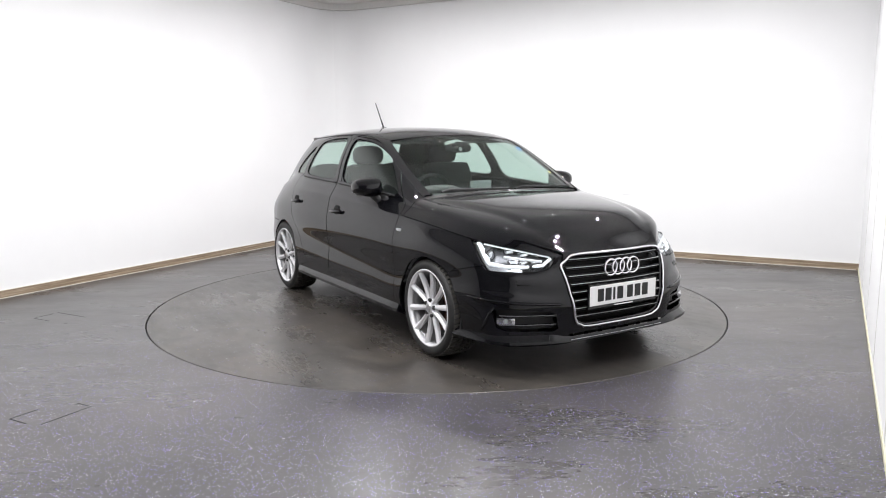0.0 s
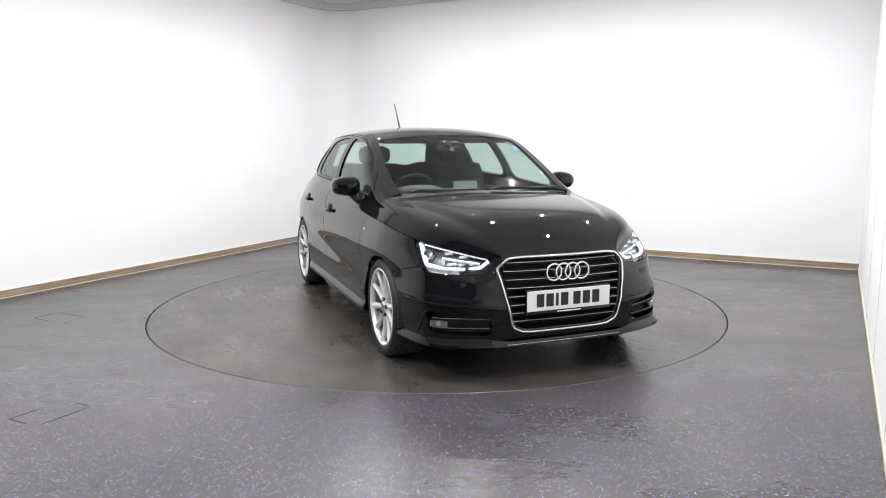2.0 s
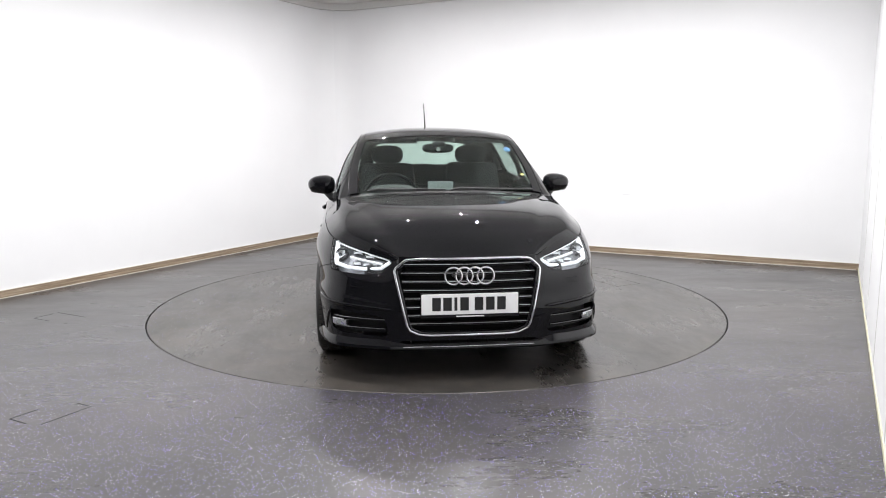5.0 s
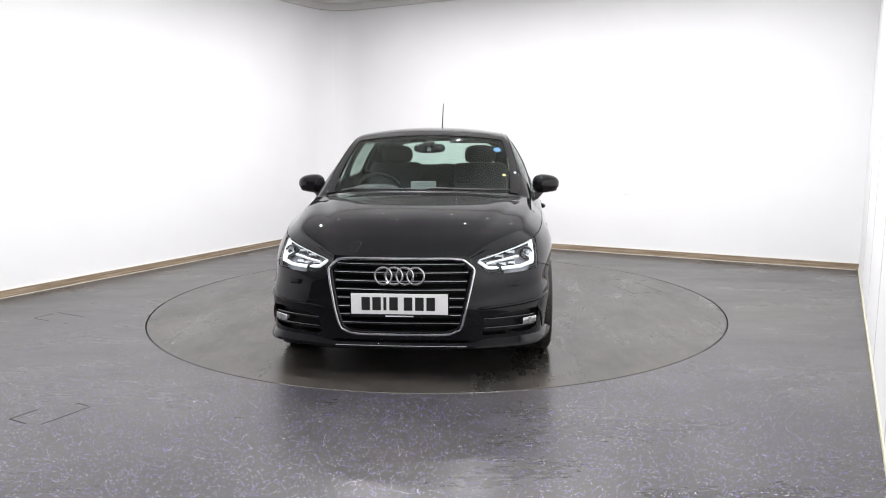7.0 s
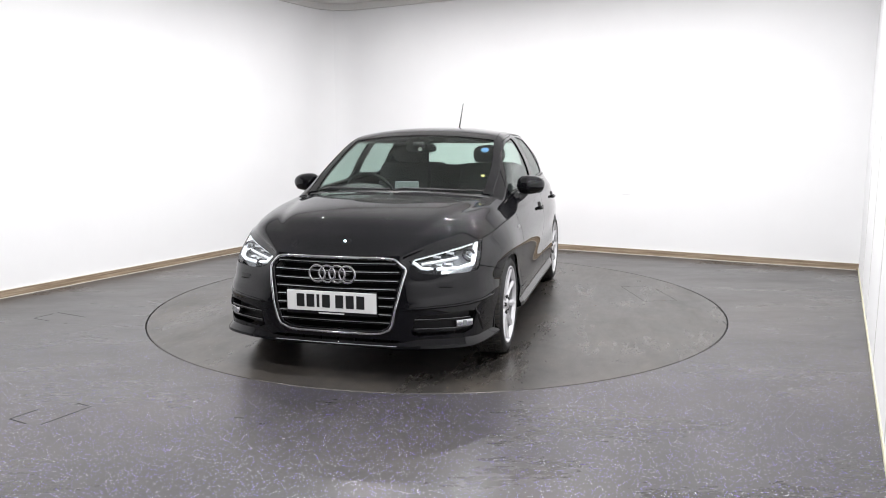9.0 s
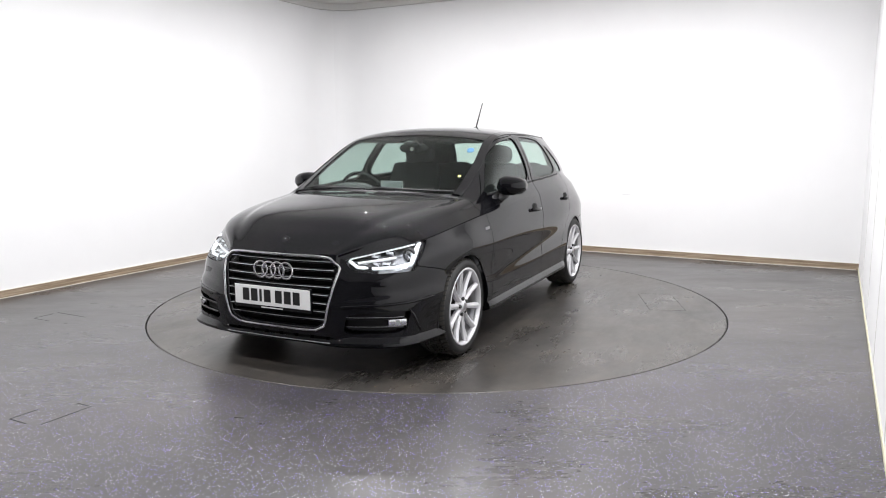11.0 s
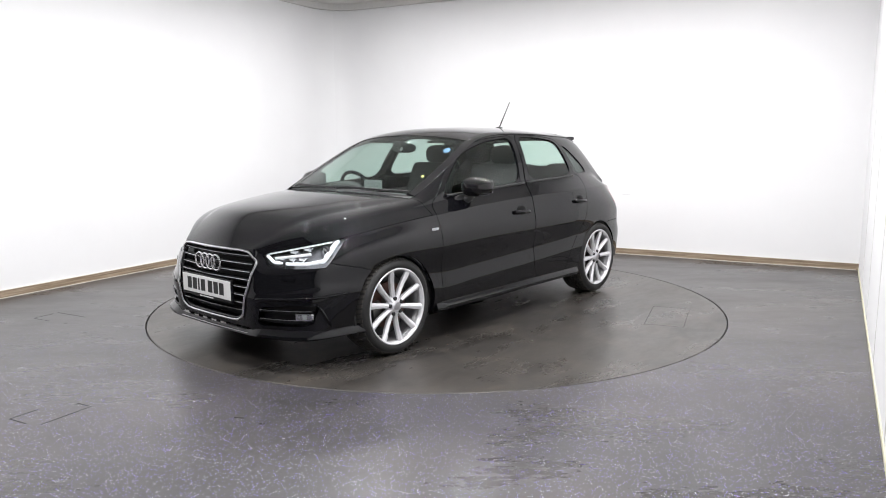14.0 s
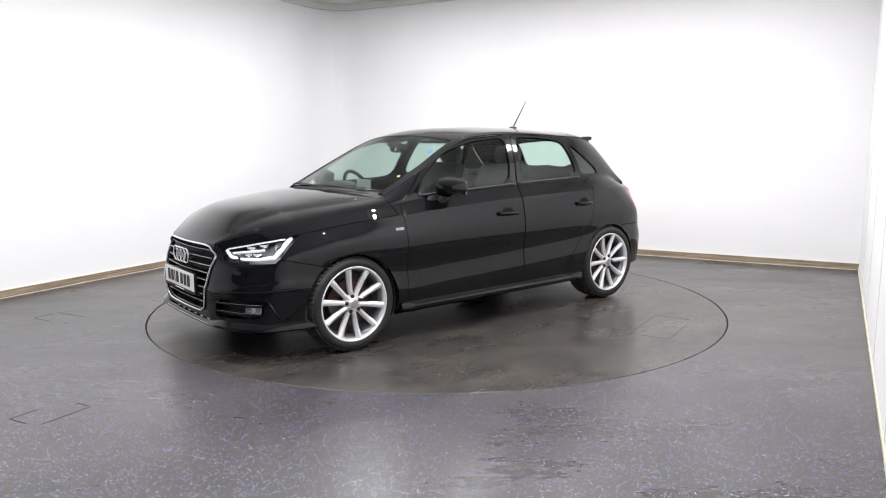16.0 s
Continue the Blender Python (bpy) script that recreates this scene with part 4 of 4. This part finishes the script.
def wheel():
    barrel = lathe([(0.222, -0.026), (0.216, -0.030), (0.205, -0.06), (0.20, -0.12), (0.208, -0.20), (0.232, -0.205), (0.234, -0.19), (0.215, -0.15), (0.215, -0.06), (0.226, -0.03)], 96)
    lip = lathe([(0.2405, -0.001), (0.238, 0.0035), (0.231, 0.0035), (0.2255, -0.004), (0.221, -0.016), (0.217, -0.030), (0.221, -0.030), (0.233, -0.02), (0.237, -0.008)], 96)
    w = part("wheel", lip, M_ALLOY, None, "silver ten-spoke alloy wheel", "all")
    # silver barrel in a darker alloy: its shade is put into the colour
    part("rim_barrel", barrel, M_BARREL, w, "shaded inner rim barrel", "all")
    part("tyre", wheel_mesh_tyre(), M_RUBBER, w, "black rubber tyre", "all")
    part("tread", tread(), M_TREAD, w, "dusty tread blocks")
    for k in range(10):
        part("spoke", spoke(2 * math.pi * k / 10 + 0.16), M_ALLOY, w, "", True)
    part("hub", lathe([(0.0, -0.008), (0.031, -0.008), (0.036, -0.014), (0.058, -0.024), (0.064, -0.045), (0.0, -0.045)], 40, False), M_ALLOY, w, "", True)
    part("centre_cap", lathe([(0.0, -0.003), (0.024, -0.004), (0.029, -0.008), (0.029, -0.012), (0.0, -0.012)], 32, False), M_SATIN, w, "grey centre cap", True)
    for k in range(5):
        a = 2 * math.pi * (k + 0.5) / 5 + 0.16
        m = Matrix.Translation((0.050 * math.cos(a), 0.050 * math.sin(a), -0.012))
        part("wheel_bolt", lathe([(0.0, 0.004), (0.009, 0.004), (0.0125, 0.0), (0.0125, -0.010), (0.0, -0.010)], 12, False, m), M_INK, w, "black wheel bolt")
    disc = part("brake_disc", lathe([(0.05, -0.085), (0.145, -0.085), (0.145, -0.107), (0.05, -0.107)], 48), M_RUST, w, "dull rusty brake disc", True)
    part("hub_bell", lathe([(0.0, -0.05), (0.07, -0.05), (0.072, -0.107), (0.0, -0.107)], 32, False), M_DARKMETAL, disc, "", True)
    # black backing disc, added to give the shade in the spoke gaps
    part("gap_shade_disc", lathe([(0.0, -0.118), (0.198, -0.118), (0.198, -0.124), (0.0, -0.124)], 48, False), M_BLACK, disc, "matt black disc standing in for shade between the spokes")
    bm = box(0.07, 0.148, -0.07, 0.07, -0.125, -0.068, 0.012)
    part("brake_caliper", bm, M_DARKMETAL, disc, "", True)
    return w


def wheels():
    first = wheel()
    spots = [(AXLE, 1, 0.0, 0.3), (AXLE, -1, 0.0, 1.9), (-AXLE, 1, 0.0, 1.1), (-AXLE, -1, 0.0, 2.6)]
    for i, (x, s, steer, roll) in enumerate(spots):
        m = pose(x, s * 0.846, WHEEL_R, 0, 0, steer) @ pose(0, 0, 0, -90 * s, 0, 0) @ Matrix.Rotation(roll, 4, "Z")
        w = first if i == 0 else copy_thing(first, m)
        if i == 0:
            w.matrix_basis = m
        w.parent = CAR
        # arch liner
        n = 24
        bm = bmesh.new()
        rows = []
        for k in range(n + 1):
            a = radians(-20 + 220 * k / n)
            rows.append([bm.verts.new((x + r * math.cos(a), s * y, 0.295 + r * math.sin(a))) for r, y in ((0.320, 0.815), (0.320, 0.56), (0.332, 0.56), (0.332, 0.815))])
        for a, b in zip(rows, rows[1:]):
            for j in range(4):
                bm.faces.new((a[j], a[(j + 1) % 4], b[(j + 1) % 4], b[j]))
        bm.faces.new(rows[0])
        bm.faces.new(rows[-1][::-1])
        part("arch_liner", bm, M_BLACK, CAR, "matt black arch liner")


def side_skirt(s):
    bm = bmesh.new()
    rows = []
    for k in range(31):
        x = 0.885 - 1.77 * k / 30
        y = flank_y(x, 0.24)
        e = 0.6 if k in (0, 30) else 1.0
        rows.append([bm.verts.new((x, s * (y + o * e), z)) for o, z in ((-0.010, 0.272), (0.004, 0.266), (0.026, 0.232), (0.024, 0.212), (-0.05, 0.196))])
    for a, b in zip(rows, rows[1:]):
        for i in range(5):
            bm.faces.new((a[i], a[(i + 1) % 5], b[(i + 1) % 5], b[i]))
    bm.faces.new(rows[0])
    bm.faces.new(rows[-1][::-1])
    part("side_skirt", bm, M_PAINT, CAR, "gloss black side skirt", True)


wheels()
for s in (1, -1):
    side_skirt(s)
part("floor_pan", box(-1.80, 1.80, -0.58, 0.58, 0.17, 0.42, 0.03), M_BLACK, CAR, "matt black underbody")
part("floor_pan_side", box(-0.88, 0.88, -0.80, 0.80, 0.20, 0.40, 0.02), M_BLACK, CAR, "matt black underbody")
part("engine_cover", box(0.95, 1.86, -0.56, 0.56, 0.40, 0.64, 0.05), M_BLACK, CAR, "matt black engine bay")


# ---- cabin, aerial, wipers, spoiler
def rounded_box(c, size, r, m=None):
    x, y, z = (k / 2 for k in size)
    bm = box(-x, x, -y, y, -z, z, r)
    bmesh.ops.transform(bm, matrix=Matrix.Translation(c) @ (m or Matrix()), verts=bm.verts)
    return bm


def seat(y):
    s = part("front_seat", rounded_box((-0.10, y, 0.55), (0.52, 0.50, 0.20), 0.06), M_FABRIC, CAR, "black fabric front seat", True)
    bm = box(-0.07, 0.07, -0.25, 0.25, -0.30, 0.30, 0.06)
    for v in bm.verts:
        k = (v.co.z + 0.30) / 0.60
        v.co.y *= 1.0 - 0.12 * k * k
        v.co.x *= 1.0 - 0.3 * k
        v.co.x += 0.03 * (abs(v.co.y) / 0.25) ** 2
    bmesh.ops.transform(bm, matrix=pose(-0.40, y, 0.825, 0, -18, 0), verts=bm.verts)
    part("seat_back", bm, M_FABRIC, s, "", True)
    part("headrest", ellipsoid((-0.525, y, 1.185), (0.05, 0.135, 0.08), 3.0, 20), M_FABRIC, s, "", "all")
    for d in (-0.06, 0.06):
        part("headrest_post", tube([(-0.49, y + d, 1.04), (-0.525, y + d, 1.14)], 0.007, 8), M_DARKMETAL, s)


def cabin():
    bm = bmesh.new()
    rows = []
    for k in range(25):
        y = -0.70 + 1.4 * k / 24
        hump = 0.022 * math.exp(-((y + 0.36) / 0.19) ** 4)
        xf = 0.93 - 0.35 * y * y
        prof = [(xf, 0.86), (xf - 0.02, 0.912), (0.70, 0.928 + hump * 0.6), (0.60, 0.935 + hump), (0.555, 0.92 + hump), (0.54, 0.80), (0.60, 0.55)]
        rows.append([bm.verts.new((x, y, z)) for x, z in prof])
    for a, b in zip(rows, rows[1:]):
        for i in range(len(a) - 1):
            bm.faces.new((a[i], a[i + 1], b[i + 1], b[i]))
    dash = part("dashboard", bm, M_DASH, CAR, "black soft plastic dashboard", True)
    part("display", box(0.60, 0.612, -0.105, 0.075, 0.955, 1.02, 0.004), M_CARD, dash, "light grey display on the dashboard")
    part("display_mount", box(0.602, 0.64, -0.06, 0.03, 0.92, 0.965, 0.005), M_DASH, dash)
    part("instrument_hood", ellipsoid((0.59, -0.36, 0.955), (0.075, 0.17, 0.045), 2.5), M_DASH, dash, "", "all")
    wheel_m = pose(0.43, -0.36, 0.90, 0, -65, 0)
    rim = [wheel_m @ Vector((0.183 * math.cos(a), 0.183 * math.sin(a), 0)) for a in [2 * math.pi * k / 40 for k in range(40)]]
    sw = part("steering_wheel", tube(rim, 0.0145, 10, True), M_GLOSSBLACK, CAR, "black leather steering wheel", "all")
    hub = ellipsoid((0, 0, -0.01), (0.075, 0.085, 0.03))
    bmesh.ops.transform(hub, matrix=wheel_m, verts=hub.verts)
    part("steering_hub", hub, M_DASH, sw, "", "all")
    for a in (90, 270, 180):
        bm = tube([wheel_m @ Vector((r * math.cos(radians(a)), r * math.sin(radians(a)), -0.008)) for r in (0.05, 0.12, 0.178)], [0.018, 0.013, 0.012], 8)
        part("steering_spoke", bm, M_SATIN if a != 180 else M_DASH, sw, "", "all")
    part("steering_column", tube([(0.46, -0.36, 0.885), (0.66, -0.36, 0.80)], 0.04, 10), M_DASH, CAR)
    for y in (-0.36, 0.36):
        seat(y)
    part("rear_bench", rounded_box((-1.0, 0, 0.56), (0.5, 1.2, 0.2), 0.06), M_FABRIC, CAR, "black fabric rear bench", True)
    rb = part("rear_backrest", rounded_box((-1.27, 0, 0.80), (0.14, 1.22, 0.56), 0.05, pose(0, 0, 0, 0, -20, 0)), M_FABRIC, CAR, "", True)
    for y in (-0.36, 0.36, 0.0):
        part("rear_headrest", ellipsoid((-1.36, y, 1.045 if y else 1.03), (0.05, 0.13 if y else 0.11, 0.05), 3.0, 16), M_FABRIC, rb, "", "all")
    part("parcel_shelf", box(-1.72, -1.36, -0.55, 0.55, 0.90, 0.925, 0.01), M_FABRIC, CAR, "black parcel shelf")
    for y in (-0.58, 0.58):
        part("trunk_liner", box(-1.70, -1.36, y - 0.015, y + 0.015, 0.42, 0.915, 0.004), M_FABRIC, CAR, "dark trunk side lining")
    part("tailgate_liner", box(-1.74, -1.71, -0.57, 0.57, 0.42, 0.90, 0.006), M_FABRIC, CAR, "dark tailgate lining")
    part("console", rounded_box((0.2, 0, 0.55), (0.9, 0.2, 0.28), 0.04), M_DASH, CAR, "black centre console", True)
    part("headliner", rounded_box((-0.55, 0, 1.343), (1.15, 0.96, 0.02), 0.008), M_FABRIC, CAR, "dark cloth headliner")
    # rear-view mirror behind the windshield
    mir = part("rear_view_mirror", ellipsoid((0.285, 0.0, 1.25), (0.022, 0.118, 0.036), 3.0), M_GLOSSBLACK, CAR, "black rear-view mirror", "all")
    part("mirror_stalk", tube([(0.30, 0.0, 1.275), (0.345, 0.0, 1.285)], 0.014, 8), M_BLACK, mir)
    part("sensor_housing", box(0.30, 0.37, -0.045, 0.045, 1.262, 1.300, 0.012, None), M_BLACK, mir)
    part("mirror_lamp", lathe([(0.0, 0.002), (0.016, 0.0), (0.0, -0.004)], 16, False, pose(0.318, -0.0, 1.243, 0, 70, 0)), M_WHITEPLATE, mir, "pale round sensor")
    # sun visors
    for y in (-0.33, 0.33):
        part("sun_visor", rounded_box((0.11, y, 1.31), (0.17, 0.36, 0.016), 0.006, pose(0, 0, 0, 0, 12, 0)), M_FABRIC, CAR, "dark folded sun visor")


def screen_at(x, y):
    return near(SCREEN, X, Y, x, abs(y), Z)


def stickers():
    z = screen_at(0.375, 0.508)
    part("round_sticker", lathe([(0.0, 0.001), (0.028, 0.001), (0.028, -0.001), (0.0, -0.001)], 20, False, pose(0.375, 0.508, z - 0.008, 0, 37, 10)), M_BLUE, WINDSCREEN, "round blue windshield sticker")
    z = screen_at(0.69, 0.56)
    part("dot_sticker", lathe([(0.0, 0.001), (0.012, 0.001), (0.012, -0.001), (0.0, -0.001)], 16, False, pose(0.69, 0.56, z - 0.008, 0, 30, 10)), M_YELLOW, WINDSCREEN, "small pale yellow sticker")


def exterior():
    ant = part("aerial", tube([(-0.938, 0, 1.425), (-1.0, 0, 1.515), (-1.084, 0, 1.640)], [0.0068, 0.0054, 0.0042], 8), M_BLACK, CAR, "thin black roof aerial", "all")
    part("aerial_base", ellipsoid((-0.93, 0, 1.405), (0.045, 0.022, 0.018)), M_BLACK, ant, "", "all")
    for y0, y1, x0, x1 in ((0.60, 0.05, 0.83, 0.99), (-0.02, -0.50, 0.97, 0.92)):
        pts = []
        for k in range(9):
            t = k / 8
            y = y0 + (y1 - y0) * t
            x = 0.962 - 0.26 * y * y
            pts.append((x, y, screen_at(x, y) + 0.006))
        w = part("wiper_blade", strip(pts, 0.012, 0.012), M_BLACK, CAR, "black wiper blade", True)
        a = pts[-1]
        part("wiper_arm", tube([(a[0] + 0.02, a[1] - 0.04, a[2] - 0.004), (a[0] + 0.01, a[1] + 0.03, a[2] + 0.010), pts[4]], 0.007, 6), M_BLACK, w)
    # roof spoiler
    bm = bmesh.new()
    rows = []
    for k in range(17):
        y = -0.47 + 0.94 * k / 16
        xr = -1.525 + 0.45 * y * y
        xf = xr + 0.2
        dip = 0.12 * y * y
        rows.append([bm.verts.new(p) for p in ((xf, y, 1.356 - dip), (xr + 0.03, y, 1.360 - dip), (xr, y, 1.352 - dip), (xr + 0.01, y, 1.330 - dip), (xf, y, 1.30 - dip))])
    for a, b in zip(rows, rows[1:]):
        for i in range(5):
            bm.faces.new((a[i], a[(i + 1) % 5], b[(i + 1) % 5], b[i]))
    bm.faces.new(rows[0])
    bm.faces.new(rows[-1][::-1])
    part("roof_spoiler", bm, M_PAINT, CAR, "gloss black roof spoiler", True)


def roof_strips():
    """Fine strips added along the screen pillars and roof edges to catch a highlight."""
    for s in (1, -1):
        pts = [G[i, 24] for i in range(int(4.06 * NU), int(9.0 * NU), 4)]
        part("highlight_strip", tube([(p[0], s * (p[1] + 0.003), p[2] - 0.001) for p in pts], 0.004, 6), M_GLOSSBLACK, CAR, "added gloss black strip for the roof edge highlight", "all")


cabin()
roof_strips()
stickers()
exterior()


# ---- studio details
def downlights():
    for i, (x, y) in enumerate(LAMP_SPOTS):
        d = part("downlight", lathe([(0.0, CEIL + 0.02), (0.12, CEIL + 0.02), (0.12, CEIL - 0.028), (0.112, CEIL - 0.034), (0.09, CEIL - 0.03), (0.0, CEIL - 0.03)], 32, False), M_WALL, None, "", True)
        d.matrix_basis = ROOM @ pose(x, y, 0)
        tagged(d, "round white surface-mounted ceiling downlight, lit", "ceiling light", "ceiling downlights")


def outline(name, m, w, h, gaps, parent=None, label="", t=0.003):
    """The worn cut line of an access hatch: thin dark strips round a rectangle, with some worn away."""
    sides = [(-w / 2, -h / 2, w / 2, -h / 2), (w / 2, -h / 2, w / 2, h / 2), (w / 2, h / 2, -w / 2, h / 2), (-w / 2, h / 2, -w / 2, -h / 2)]
    bm = bmesh.new()
    for (x0, y0, x1, y1), (a, b) in zip(sides, gaps):
        p, q = Vector((x0, y0, 0)), Vector((x1, y1, 0))
        d = (q - p)
        p, q = p + d * a, p + d * b
        lo = (min(p.x, q.x) - t, max(p.x, q.x) + t, min(p.y, q.y) - t, max(p.y, q.y) + t)
        box(*lo, -0.004, 0.0008, 0.0, bm)
    bmesh.ops.transform(bm, matrix=m, verts=bm.verts)
    return part(name, bm, M_GAP, parent, label)


def hatches():
    a = outline("floor_hatch", pose(-2.83, -0.53, 0, 0, 0, TURN), 0.36, 0.20, ((0.05, 0.5), (0.0, 0.1), (0.1, 1.0), (0.2, 0.95)))
    tagged(a, "worn cut outline of a floor hatch", "floor hatch", "floor hatches")
    b = outline("floor_hatch", pose(-1.90, -2.47, 0, 0, 0, TURN), 0.20, 0.29, ((0.0, 0.6), (0.1, 1.0), (0.1, 0.5), (0.5, 1.0)))
    tagged(b, "worn cut outline of a floor hatch", "floor hatch", "floor hatches")
    outline("access_hatch", pose(-0.70, 1.68, 0, 0, 0, 19), 0.60, 0.27, ((0.0, 1.0), (0.0, 1.0), (0.0, 0.8), (0.1, 1.0)), TABLE, "thin cut outline of an access hatch", 0.0016)
    rnd = random.Random(7)
    bm = bmesh.new()
    for k in range(60):
        r, a = RING * math.sqrt(rnd.random()) * 0.97, rnd.random() * 6.283
        w = rnd.uniform(0.002, 0.006)
        box(-w, w, -w * 0.6, w * 0.6, 0.0002, 0.0016, 0, bm, pose(r * math.cos(a), r * math.sin(a), 0, 0, 0, rnd.random() * 180))
    part("grit", bm, M_WOOD, TABLE, "small light specks of grit")["kind"] = "stuff"


def scuffs():
    # faint scratches on the white walls
    grey = material("scuff_grey", (0.60, 0.60, 0.60), 0.7)
    rows = [("back", 0.55, 1.98, 0.30, 0.012), ("back", 0.62, 0.83, 0.14, 0.01), ("back", 0.7, 0.68, 0.09, 0.01), ("left", -1.1, 1.96, 0.12, 0.01)]
    for wall, along, z, w, h in rows:
        if wall == "back":
            bm = box(along, along + w, Y1 - 0.0015, Y1 + 0.001, z, z + 0.004, 0, None, ROOM)
        else:
            bm = box(X0 - 0.001, X0 + 0.0015, along, along + w, z, z + 0.004, 0, None, ROOM)
        tagged(part("wall_scratch_trim", bm, grey), "faint grey scratch on the white wall", "scratch", kind="structure")
    # joints of the panelled wall beside the camera
    for y in (1.9, 0.7, -0.5, -1.7):
        tagged(part("panel_joint_trim", box(X1 - 0.003, X1 + 0.001, y, y + 0.012, 0.03, CEIL, 0, None, ROOM), M_CEIL), "thin vertical panel joint strip", "trim", kind="structure")


downlights()
hatches()
scuffs()


def motions():
    """Platform and car turn together at a steady rate."""
    rows = [(t, -58.52 - 5.2095 * t) for t in (0.0, 4.0, 8.0, 12.0, 16.0)]
    walk(TABLE, [(t, pose(0, 0, 0, 0, 0, a)) for t, a in rows])
    walk(CAR, [(t, pose(0, 0, 0, 0, 0, a) @ pose(0.065, -0.0245, 0)) for t, a in rows])


motions()
